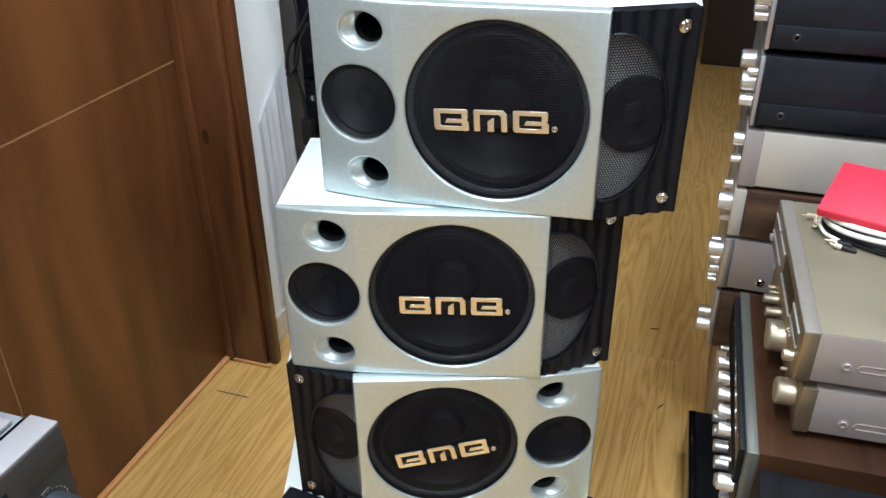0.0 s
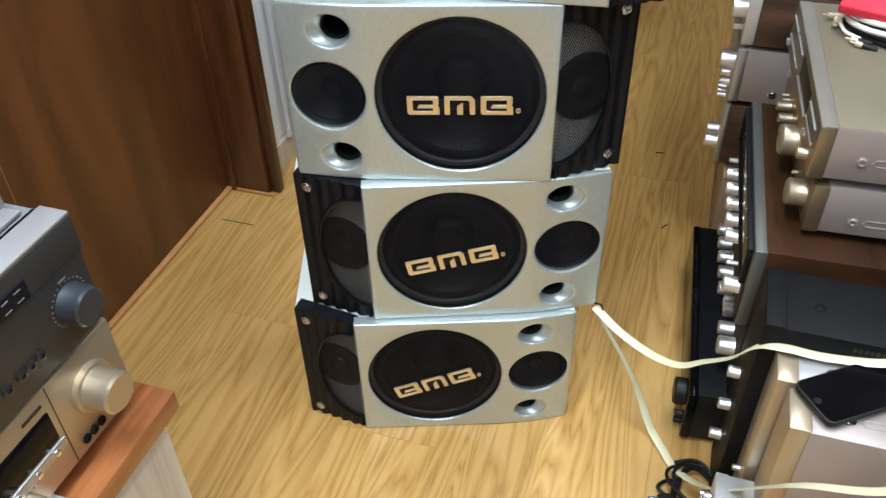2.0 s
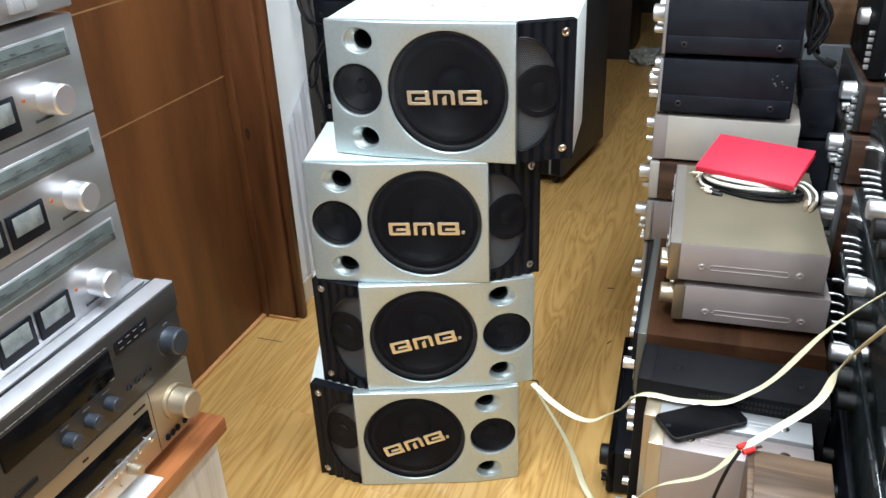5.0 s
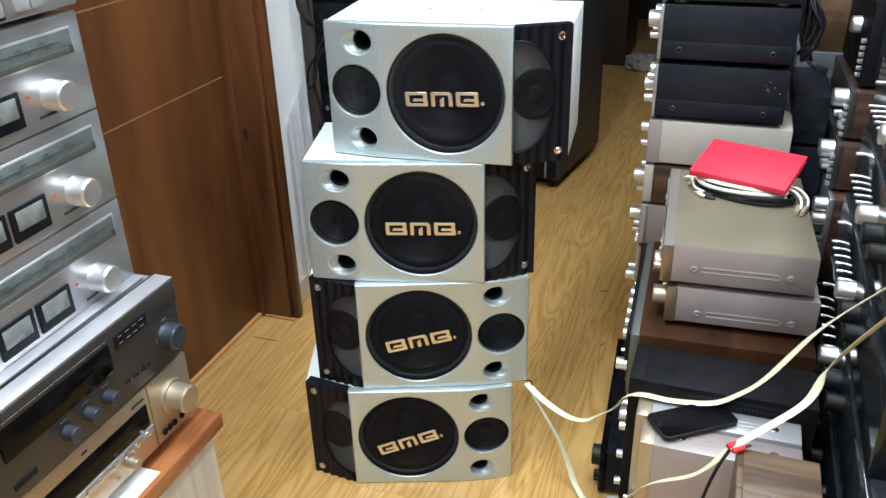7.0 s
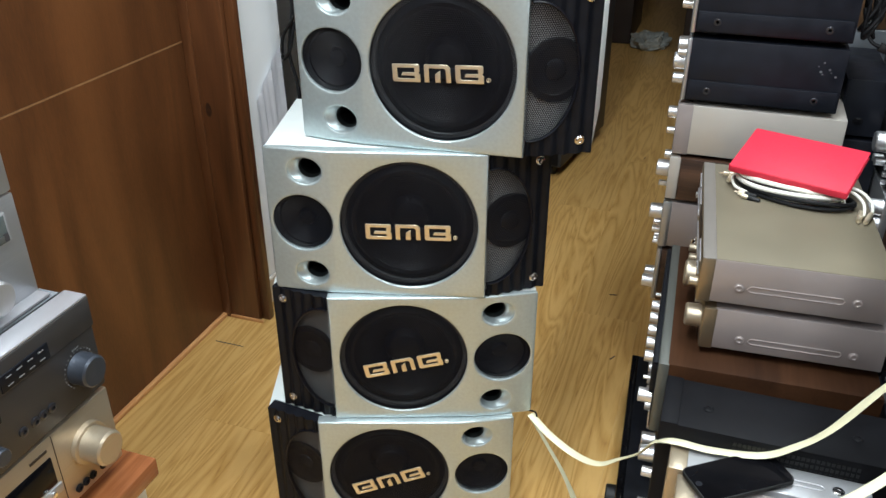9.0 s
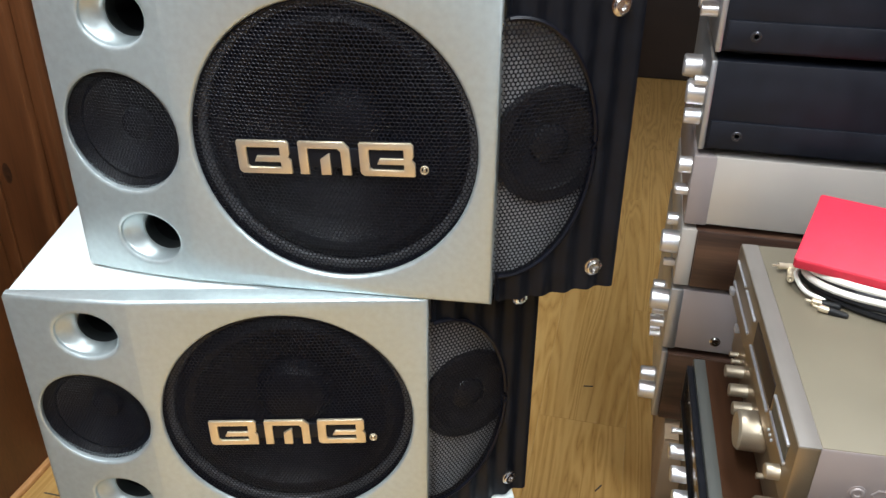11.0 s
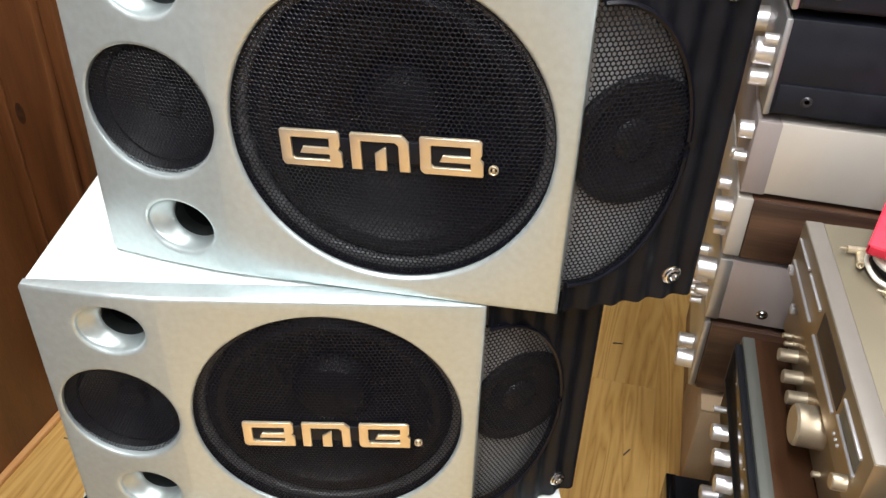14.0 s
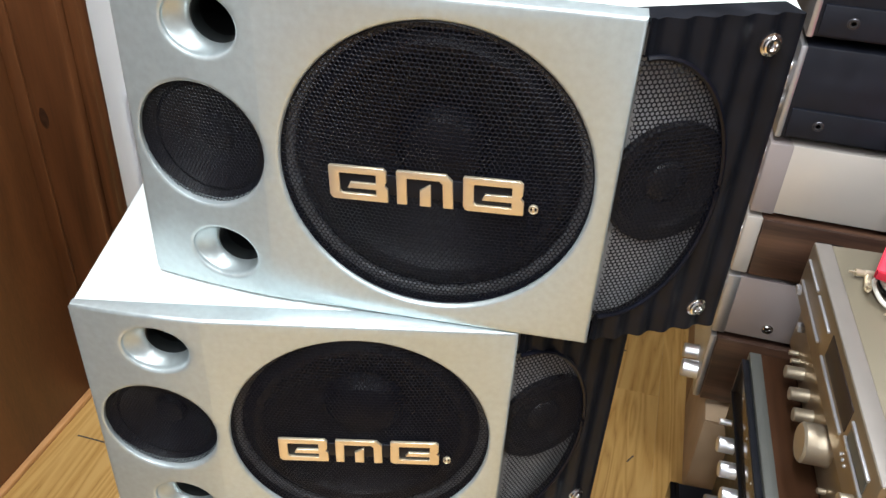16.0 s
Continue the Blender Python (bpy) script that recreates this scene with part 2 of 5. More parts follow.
M_FLOOR = wood("oak_laminate", (0.285, 0.131, 0.030), (0.475, 0.268, 0.078), (0.585, 0.355, 0.122), (9, 0.80, 9), 12.0, 0.3, 0.15, 0.06, 300, 2.5, spots=4.0, pos=(0.05, 0.30, 0.70))
M_WHITE = mat("white_wall_paint", (0.78, 0.80, 0.81), 0.7, 0, 3, 0.05, 0.15, 60)
M_CEIL = mat("ceiling_paint", (0.82, 0.82, 0.80), 0.8, 0, 2, 0.03, 0.1, 80)
M_BEIGE = wood("pale_ash_board", (0.50, 0.44, 0.36), (0.62, 0.56, 0.47), (0.70, 0.64, 0.55), (16, 16, 0.8), 3, 0.45)
M_PLASTICW = mat("white_plastic_sheet", (0.80, 0.80, 0.83), 0.35, 0, 6, 0.06)
M_RED = mat("red_book_cloth", (0.70, 0.024, 0.055), 0.55, 0, 60, 0.08, 0.3, 900)
M_PAGES = mat("paper_pages", (0.68, 0.58, 0.44), 0.8, 0, 60, 0.1)
M_CREAM = mat("cream_flat_cable", (0.74, 0.70, 0.48), 0.4, 0, 30, 0.06)
M_WIREW = mat("white_cable", (0.80, 0.78, 0.70), 0.4, 0, 30, 0.05)
M_WIREG = mat("grey_cable", (0.32, 0.34, 0.37), 0.4, 0, 30, 0.05)
M_WIREB = mat("black_cable", (0.006, 0.006, 0.007), 0.5, 0, 30, 0.2, spec=0.25)
M_DUST = mat("grey_dust", (0.10, 0.10, 0.11), 0.9)
M_DARKCHR = mat("blackened_steel_screw", (0.07, 0.07, 0.08), 0.3, 0.8, 60, 0.1)
# mid-grey of the unseen south wall, chosen for neutral bounced light
M_BOUNCEGREY = mat("neutral_bounce_grey", (0.36, 0.37, 0.39), 0.7, 0, 3, 0.06, 0.15, 60)
M_PAPER = mat("white_paper", (0.85, 0.85, 0.86), 0.7, 0, 30, 0.03)
M_CARD = mat("brown_cardboard", (0.42, 0.30, 0.19), 0.8, 0, 14, 0.1)
M_REDPL = mat("red_plastic_sleeve", (0.75, 0.03, 0.03), 0.4)
M_SMOKE = mat("smoky_acrylic_fascia", (0.014, 0.018, 0.019), 0.12, 0.0, 18, 0.3)
M_RAG = mat("grey_cloth", (0.30, 0.30, 0.27), 0.9, 0, 20, 0.2)
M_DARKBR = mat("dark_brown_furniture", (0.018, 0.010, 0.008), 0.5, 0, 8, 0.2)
M_LAMP = bpy.data.materials.new("lamp_diffuser")
M_LAMP.use_nodes = True
M_LAMP.node_tree.nodes["Principled BSDF"].inputs["Emission Color"].default_value = (0.95, 1, 0.98, 1)
M_LAMP.node_tree.nodes["Principled BSDF"].inputs["Emission Strength"].default_value = 6.0

# ---- building helpers ----


def mesh_ob(name, bm, material, smooth=True):
    me = bpy.data.meshes.new(name)
    bm.to_mesh(me)
    bm.free()
    me.materials.append(material)
    if smooth:
        for p in me.polygons:
            p.use_smooth = True
        me.set_sharp_from_angle(angle=radians(32))
    return new(name, me)


def part(name, bm, material, parent, label="", smooth=True):
    ob = mesh_ob(name, bm, material, smooth)
    ob.parent = parent
    if label:
        ob["label"] = label
    return ob


def thing(name, m, label, category, group="", kind=""):
    ob = new(name)
    ob.empty_display_size = 0.05
    ob.matrix_world = m
    return tagged(ob, label, category, group, kind)


def box(bm, x0, x1, y0, y1, z0, z1, bev=0.0, seg=2):
    r = bmesh.ops.create_cube(bm, size=1.0)
    vs = r["verts"]
    for v in vs:
        v.co = Vector(((x0 + x1) / 2 + v.co.x * (x1 - x0), (y0 + y1) / 2 + v.co.y * (y1 - y0), (z0 + z1) / 2 + v.co.z * (z1 - z0)))
    if bev > 0:
        es = list({e for v in vs for e in v.link_edges})
        bmesh.ops.bevel(bm, geom=es, offset=bev, segments=seg, profile=0.5, affect="EDGES")
    return bm


def B(x0, x1, y0, y1, z0, z1, bev=0.0, seg=2):
    return box(bmesh.new(), x0, x1, y0, y1, z0, z1, bev, seg)


def lathe(profile, n=32, m=Matrix.Identity(4), bm=None):
    """profile: (radius, height) pairs, turned about local z, then moved by m."""
    bm = bm or bmesh.new()
    rings = []
    for r, h in profile:
        if r < 1e-6:
            rings.append([bm.verts.new(m @ Vector((0, 0, h)))])
        else:
            rings.append([bm.verts.new(m @ Vector((r * math.cos(2 * math.pi * k / n), r * math.sin(2 * math.pi * k / n), h))) for k in range(n)])
    for a, b in zip(rings, rings[1:]):
        for k in range(n):
            q = [a[k % len(a)], a[(k + 1) % len(a)], b[(k + 1) % len(b)], b[k % len(b)]]
            u = []
            for v in q:
                if v not in u:
                    u.append(v)
            if len(u) >= 3:
                bm.faces.new(u)
    return bm


AXX = Matrix.Rotation(radians(-90), 4, "Y")  # local z to -x
AXY = Matrix.Rotation(radians(90), 4, "X")  # local z to -y


def knob_bm(x, y, z, r, length, m=AXX, n=28):
    bv = min(r, length) * 0.12
    prof = [(r * 1.02, 0), (r * 1.02, length * 0.06), (r, length * 0.09), (r * 0.98, length - bv), (r * 0.98 - bv, length), (0, length)]
    return lathe(prof, n, Matrix.Translation((x, y, z)) @ m)


def prism(pts, z0, z1, bev=0.0):
    bm = bmesh.new()
    lo = [bm.verts.new((x, y, z0)) for x, y in pts]
    hi = [bm.verts.new((x, y, z1)) for x, y in pts]
    bm.faces.new(lo[::-1])
    bm.faces.new(hi)
    n = len(pts)
    for k in range(n):
        bm.faces.new((lo[k], lo[(k + 1) % n], hi[(k + 1) % n], hi[k]))
    bmesh.ops.recalc_face_normals(bm, faces=bm.faces)
    if bev:
        bmesh.ops.bevel(bm, geom=list(bm.edges), offset=bev, segments=2, profile=0.5, affect="EDGES")
    return bm


def sweep(points, r, n=8, flat=1.0, closed=False, bm=None):
    """A tube of radius r along points; flat < 1 squeezes it into a strap."""
    bm = bm or bmesh.new()
    P = [Vector(p) for p in points]
    rings = []
    for i, p in enumerate(P):
        t = (P[min(i + 1, len(P) - 1)] - P[max(i - 1, 0)]).normalized()
        side = t.cross(Vector((0, 0, 1)))
        side = side.normalized() if side.length > 1e-4 else Vector((1, 0, 0))
        up = side.cross(t).normalized()
        rings.append([bm.verts.new(p + side * (r * math.cos(2 * math.pi * k / n)) + up * (r * flat * math.sin(2 * math.pi * k / n))) for k in range(n)])
    for a, b in zip(rings, rings[1:]):
        for k in range(n):
            bm.faces.new((a[k], a[(k + 1) % n], b[(k + 1) % n], b[k]))
    bm.faces.new(rings[0][::-1])
    bm.faces.new(rings[-1])
    bmesh.ops.recalc_face_normals(bm, faces=bm.faces)
    return bm


def smooth_path(ctrl, per=8):
    """Catmull-Rom through the control points."""
    C = [Vector(c) for c in ctrl]
    C = [2 * C[0] - C[1]] + C + [2 * C[-1] - C[-2]]
    out = []
    for i in range(1, len(C) - 2):
        for k in range(per):
            t = k / per
            a, b, c, d = C[i - 1], C[i], C[i + 1], C[i + 2]
            out.append(0.5 * ((2 * b) + (c - a) * t + (2 * a - 5 * b + 4 * c - d) * t * t + (3 * b - a - 3 * c + d) * t ** 3))
    out.append(C[-2])
    return out


def plate(outer, holes, thick, bev):
    """A flat plate in the xz plane, front at y = 0, with holes; outlines are lists of (x, z)."""
    cu = bpy.data.curves.new("outline", "CURVE")
    cu.dimensions, cu.fill_mode = "2D", "BOTH"
    cu.extrude, cu.bevel_depth, cu.bevel_resolution = thick / 2 - bev, bev, 2
    cu.offset = -bev
    for loop in [outer, *holes]:
        sp = cu.splines.new("POLY")
        sp.points.add(len(loop) - 1)
        for p, (x, z) in zip(sp.points, loop):
            p.co = (x, z, 0, 1)
        sp.use_cyclic_u = True
    ob = bpy.data.objects.new("outline", cu)
    me = bpy.data.meshes.new_from_object(ob)
    bm = bmesh.new()
    bm.from_mesh(me)
    bpy.data.objects.remove(ob)
    bpy.data.curves.remove(cu)
    bpy.data.meshes.remove(me)
    m = Matrix.Translation((0, thick / 2, 0)) @ Matrix.Rotation(radians(90), 4, "X")
    bmesh.ops.transform(bm, matrix=m, verts=bm.verts)
    bmesh.ops.remove_doubles(bm, verts=bm.verts, dist=1e-5)
    return bm


def ellipse(cx, cz, a, b, n=64):
    return [(cx + a * math.cos(2 * math.pi * k / n), cz + b * math.sin(2 * math.pi * k / n)) for k in range(n)]


def hexmesh(name, inside, pitch, ratio, place, extent, lip=0.08):
    """A honeycomb-perforated sheet: inside(u, v) keeps a cell, place(u, v) gives its point in space."""
    R = pitch / math.sqrt(3)
    verts, faces, seen = [], [], {}

    def vid(u, v):
        key = (round(u * 1e5), round(v * 1e5))
        if key not in seen:
            seen[key] = len(verts)
            verts.append(place(u, v))
        return seen[key]

    nu = int(extent[0] / pitch) + 2
    nv = int(extent[1] / (pitch * 0.866)) + 2
    for j in range(-nv, nv + 1):
        for i in range(-nu, nu + 1):
            cu, cv = (i + 0.5 * (j % 2)) * pitch, j * pitch * math.sqrt(3) / 2
            if not inside(cu, cv):
                continue
            out = [vid(cu + R * math.cos(math.pi / 6 + k * math.pi / 3), cv + R * math.sin(math.pi / 6 + k * math.pi / 3)) for k in range(6)]
            inn = []
            for k in range(6):
                inn.append(len(verts))
                x, y, z = place(cu + ratio * R * math.cos(math.pi / 6 + k * math.pi / 3), cv + ratio * R * math.sin(math.pi / 6 + k * math.pi / 3))
                verts.append((x, y + lip * pitch, z))
            for k in range(6):
                faces.append((out[k], out[(k + 1) % 6], inn[(k + 1) % 6], inn[k]))
    me = bpy.data.meshes.new(name)
    me.from_pydata(verts, [], faces)
    me.materials.append(M_GRILLE)
    return me

# ---- the room ----
XW, YJ = -1.064, 1.565  # face of the veneered wall, front of the jamb


def setting(name, bm, material, label, category, smooth=False):
    return tagged(mesh_ob(name, bm, material, smooth), label, category, kind="structure")


subfloor = setting("floor", B(-1.25, 2.3, -2.3, 6.6, -0.12, -0.012), M_FLOOR, "yellow oak laminate floor with visible wavy grain", "floor")
setting("ceiling", B(-1.25, 2.3, -2.3, 6.6, 2.7, 2.8), M_CEIL, "plain white painted ceiling", "ceiling")
# east and south walls are unseen; their colours hold down the fill light
setting("wall_east", B(2.2, 2.3, -2.3, 6.6, 0, 2.7), M_DOOR, "unseen wall, brown to cut the fill light", "wall")
setting("wall_south", B(-1.25, 2.2, -2.3, -2.2, 0, 2.7), M_BOUNCEGREY, "unseen wall, mid-grey for neutral bounce light", "wall")
setting("wall_north", B(-1.25, 2.2, 6.5, 6.6, 0, 2.7), M_DARKBR, "dark brown far wall", "wall")
wall_w = setting("wall_west", B(XW - 0.09, XW - 0.0012, -2.2, YJ + 0.002, 0, 2.7), M_GROOVE, "brown wood veneer wall with pale inlay lines", "wall")
# veneer panels with pale lines between them
rows_z = [0.0, 0.821, 1.106, 1.63, 2.7]
cols_y = [-2.2, -0.62, 0.40, 0.93, YJ + 0.006]
for za, zb in zip(rows_z, rows_z[1:]):
    if za == 0.0:
        spans = list(zip(cols_y, cols_y[1:]))
    else:
        spans = [(-2.2, -0.6), (-0.6, YJ + 0.006)]
    for ya, yb in spans:
        part("panel", B(XW - 0.012, XW, ya + 0.0016, yb - 0.0016 if yb < YJ else yb, za + 0.0018, zb - 0.0018, 0.0006, 1), M_DOOR, wall_w)
for zz in rows_z[1:-1]:
    part("inlay_strip", B(XW - 0.004, XW + 0.0004, -2.2, YJ + 0.002, zz - 0.0017, zz + 0.0017), M_GROOVE, wall_w, "pale wooden inlay line")
setting("skirting", B(XW, XW + 0.014, -2.2, YJ - 0.002, 0, 0.012, 0.003), M_SKIRT, "thin orange-brown wooden floor strip along the wall", "trim")
jamb = thing("door_jamb", pose(0, 0, 0), "dark red-brown wooden door jamb with a knot", "door frame", kind="structure")
part("post", B(XW - 0.09, -0.945, YJ, YJ + 0.04, 0, 2.7, 0.003), M_JAMB, jamb)
part("knot", lathe([(0.009, 0), (0.006, 0.0006), (0, 0.0008)], 18, Matrix.Translation((-1.018, YJ, 0.645)) @ AXY @ Matrix.Diagonal((1, 2.2, 1, 1))), M_KNOT, jamb, "dark oval knot")
part("casing", B(-0.945, -0.918, YJ + 0.015, YJ + 0.04, 0, 2.7, 0.004), M_JAMB, jamb)
part("panel_edge", B(XW + 0.0, XW + 0.028, YJ - 0.006, YJ, 0, 2.7, 0.002), M_JAMB, jamb)
part("floor_cover_strip", B(XW + 0.02, -0.93, YJ - 0.006, YJ, 0, 0.01, 0.002), M_SKIRT, jamb, "orange wooden strip")
setting("wall_west_white", B(-1.25, -0.972, YJ + 0.04, 1.885, 0, 2.7), M_WHITE, "white painted wall behind the door jamb", "wall")
setting("wall_west_far", B(-1.25, -1.15, 1.885, 6.5, 0, 2.7), M_WHITE, "white painted wall at the far side", "wall")
setting("baseboard", B(-0.972, -0.960, YJ + 0.04, 1.88, 0, 0.08, 0.003), M_BEIGE, "pale baseboard under the white wall", "baseboard")
sheet = bmesh.new()
cols, rws = 26, 8
gv = []
for i in range(cols + 1):
    yy = 1.72 + 0.15 * i / cols
    row = []
    for j in range(rws + 1):
        zz = 0.085 + (0.55 + 0.12 * i / cols) * j / rws
        row.append(sheet.verts.new((-0.962 + 0.007 * math.sin(i * 0.62) * (1 - 0.5 * j / rws) + 0.012 * (1 - j / rws) + 0.002 * math.sin(i * 1.3 + j * 0.4), yy, zz)))
    gv.append(row)
for i in range(cols):
    for j in range(rws):
        sheet.faces.new((gv[i][j], gv[i + 1][j], gv[i + 1][j + 1], gv[i][j + 1]))
bmesh.ops.solidify(sheet, geom=sheet.faces[:], thickness=0.002)
tagged(mesh_ob("plastic_sheet", sheet, M_PLASTICW), "white plastic sheet hanging in folds against the wall", "sheet")

for lx, ly, lw in LAMPS:
    t = thing("ceiling_light", pose(lx, ly, 2.7), "white fluorescent ceiling light fitting", "ceiling light", "ceiling lights")
    part("housing", B(-0.15, 0.15, -0.62, 0.62, -0.05, 0.0, 0.006), M_CEIL, t)
    part("diffuser", B(-0.12, 0.12, -0.58, 0.58, -0.062, -0.0505, 0.003), M_LAMP, t)

# ---- loudspeakers ----
HS = 0.2802


def flipx(bm, s):
    if s < 0:
        bmesh.ops.scale(bm, vec=(-1, 1, 1), verts=bm.verts)
        bmesh.ops.reverse_faces(bm, faces=bm.faces)
    return bm


def flip_me(me, s):
    if s < 0:
        me.transform(Matrix.Diagonal((-1, 1, 1, 1)))
        me.flip_normals()
    return me


XC, XE, XL = -0.130, 0.142, -0.246  # crease, end of the silver panel, port end
ZM = HS / 2
FD = 0.024  # depth of the moulded front
SIDE_DEG = 24
SIDE = Matrix.Translation((0.1445, 0.0045, 0)) @ Matrix.Rotation(radians(SIDE_DEG), 4, "Z")  # the black side face: u along x


def sag(x):
    """How far the port panel curves back from the plane of the front."""
    d = XC - x
    return 0.065 * d + 0.66 * d * d if d > 0 else 0.0


def bend(bm, step=0.0):
    """Lays a flat front moulding on the curve of the port panel; its back stays flat."""
    if step:
        x = XC
        bmesh.ops.bisect_plane(bm, geom=bm.verts[:] + bm.edges[:] + bm.faces[:], plane_co=(x, 0, 0), plane_no=(1, 0, 0))
        x = XL + step
        while x < XC - 0.002:
            bmesh.ops.bisect_plane(bm, geom=bm.verts[:] + bm.edges[:] + bm.faces[:], plane_co=(x, 0, 0), plane_no=(1, 0, 0))
            x += step
    for v in bm.verts:
        v.co.y += sag(v.co.x) * max(0.0, 1 - max(0.0, v.co.y) / FD)
    return bm


def at_port(x):
    """Frame on the curved panel at x, facing outwards."""
    e = 0.002
    return Matrix.Translation((x, sag(x), 0)) @ Matrix.Rotation(math.atan2(sag(x + e) - sag(x - e), 2 * e), 4, "Z")


def fluted_side(s, t):
    """The black side: a fluted moulding with an oval opening, a pale plate and a tweeter behind a domed grille."""
    L, eu, ea, eb = 0.1145, 0.008, 0.0745, 0.112

    def flute(u):
        return -0.0022 * math.cos(2 * math.pi * u / 0.0222) + (0.004 if u < 0.003 else 0)

    def half(u):
        q = 1 - ((u - eu) / ea) ** 2
        return eb * math.sqrt(q) if q > 0 else 0.0

    def at(u, y, z):
        return SIDE @ Vector((u, y, z))

    n = 92
    us = [L * k / n for k in range(n + 1)]
    lo, hi = 0.0015, HS - 0.0015
    bm = bmesh.new()
    vs = {}

    def V(u, y, z):
        key = (round(u, 6), round(y, 6), round(z, 6))
        if key not in vs:
            vs[key] = bm.verts.new(at(u, y, z))
        return vs[key]

    for a, b in zip(us, us[1:]):
        ya, yb = flute(a), flute(b)
        ha, hb = half(a), half(b)
        if ha <= 0 and hb <= 0:
            bm.faces.new((V(a, ya, lo), V(b, yb, lo), V(b, yb, hi), V(a, ya, hi)))
        else:
            for z0, sg in ((lo, -1), (hi, 1)):
                q = [V(a, ya, z0), V(b, yb, z0), V(b, yb, ZM + sg * hb), V(a, ya, ZM + sg * ha)]
                bm.faces.new(q if sg < 0 else q[::-1])
                w = [V(a, ya, ZM + sg * ha), V(b, yb, ZM + sg * hb), V(b, 0.006, ZM + sg * hb), V(a, 0.006, ZM + sg * ha)]
                if ha > 0 or hb > 0:
                    bm.faces.new(list(dict.fromkeys(w)))
        for z0 in (lo, hi):
            bm.faces.new((V(a, ya, z0), V(b, yb, z0), V(b, 0.024, z0), V(a, 0.024, z0)))
    bm.faces.new((V(L, flute(L), lo), V(L, 0.024, lo), V(L, 0.024, hi), V(L, flute(L), hi)))
    bmesh.ops.recalc_face_normals(bm, faces=bm.faces)
    sp = part("fluted_side", flipx(bm, s), M_BLACKPL, t, "black plastic side with vertical flutes")
    bk = B(0.002, L - 0.004, 0.0200, 0.0225, 0.012, HS - 0.012)
    bmesh.ops.transform(bk, matrix=SIDE, verts=bk.verts)
    part("baffle", flipx(bk, s), M_BACK, sp, "pale plate behind the side grille")
    md = SIDE @ Matrix.Translation((0.050, 0.0195, ZM)) @ AXY
    c3 = lathe([(0.0525, 0.0), (0.0525, 0.004), (0.0505, 0.0052), (0.046, 0.0042), (0.041, 0.0048), (0.036, 0.0020), (0.018, -0.0001), (0.0165, 0.0028), (0.012, 0.0052), (0, 0.0064)], 48, md)
    part("tweeter", flipx(c3, s), M_TWEET, sp, "round black tweeter")

    def dome(u, v):
        e = ((u + 0.03 - eu) / ea) ** 2 + (v / eb) ** 2
        return tuple(at(u + 0.03, 0.0005 - 0.0075 * max(0.0, 1 - e) ** 0.5, ZM + v))

    me = hexmesh("grille", lambda u, v: u + 0.03 > -0.004 and ((u + 0.03 - eu) / ea) ** 2 + (v / eb) ** 2 < 0.985, 0.0038, 0.68, dome, (0.07, 0.115))
    g = new("grille", flip_me(me, s))
    g.parent = sp
    rim = [(eu + ea * math.cos(a), ZM + eb * math.sin(a)) for a in [radians(-95 + 190 * k / 56) for k in range(57)]]
    rb = sweep([at(u, -0.0012, v) for u, v in rim], 0.0022, 6)
    part("grille_rim", flipx(rb, s), M_GRILLE, sp)
    for z in (0.0255, 0.2575):
        ms = SIDE @ Matrix.Translation((0.0925, -0.0014, z)) @ AXY
        sc = lathe([(0.0085, -0.0005), (0.0085, 0.0014), (0.0070, 0.0016), (0.0066, 0.0036), (0.0056, 0.0044), (0.0036, 0.0044), (0.0030, 0.0016), (0, 0.0016)], 20, ms)
        part("screw", flipx(sc, s), M_CHROME, t, "chrome socket screw")


def gilded_badge(t, m):
    """Three gilded plain shapes and a ring on a dark strip."""
    bar = plate([(-0.073, -0.0085), (0.073, -0.0085), (0.073, 0.0085), (-0.073, 0.0085)], [], 0.002, 0.0004)
    bmesh.ops.transform(bar, matrix=m, verts=bar.verts)
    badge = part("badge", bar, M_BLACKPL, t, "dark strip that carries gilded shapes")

    def gild(outer, holes):
        bm = plate(outer, holes, 0.003, 0.0005)
        bmesh.ops.transform(bm, matrix=m @ Matrix.Translation((0, -0.0022, 0)), verts=bm.verts)
        part("gilded_shape", bm, M_GOLD, badge, "brushed gold")

    for c in (-0.0520, 0.0520):
        block = [(-0.0228, -0.0105), (-0.0218, -0.0130), (-0.0195, -0.0145), (0.0225, -0.0145), (0.0232, -0.0138), (0.0232, -0.0030), (0.0205, 0.0000), (0.0222, 0.0028), (0.0222, 0.0122), (0.0200, 0.0145), (-0.0220, 0.0145), (-0.0230, 0.0135)]
        slot = [(-0.0145, -0.0070), (-0.0125, -0.0090), (0.0140, -0.0090), (0.0140, -0.0042), (-0.0085, -0.0042), (-0.0060, 0.0010), (0.0140, 0.0010), (0.0140, 0.0086), (-0.0140, 0.0086), (-0.0148, 0.0078)]
        gild([(c + x, z) for x, z in block], [[(c + x, z) for x, z in slot]])
    gild([(-0.0218, -0.0145), (-0.0140, -0.0145), (-0.0142, 0.0085), (0.0110, 0.0085), (0.0135, 0.0060), (0.0140, -0.0145), (0.0218, -0.0145), (0.0212, 0.0090), (0.0160, 0.0145), (-0.0212, 0.0145), (-0.0222, 0.0135)], [])
    gild([(-0.0040, -0.0145), (0.0045, -0.0145), (0.0045, 0.0040), (0.0030, 0.0040), (-0.0040, -0.0010)], [])
    gild(ellipse(0.0825, -0.0085, 0.0037, 0.0037, 20), [ellipse(0.0825, -0.0085, 0.0026, 0.0026, 16)])
    gild([(0.0815, -0.0103), (0.0835, -0.0103), (0.0835, -0.0067), (0.0815, -0.0067)], [])


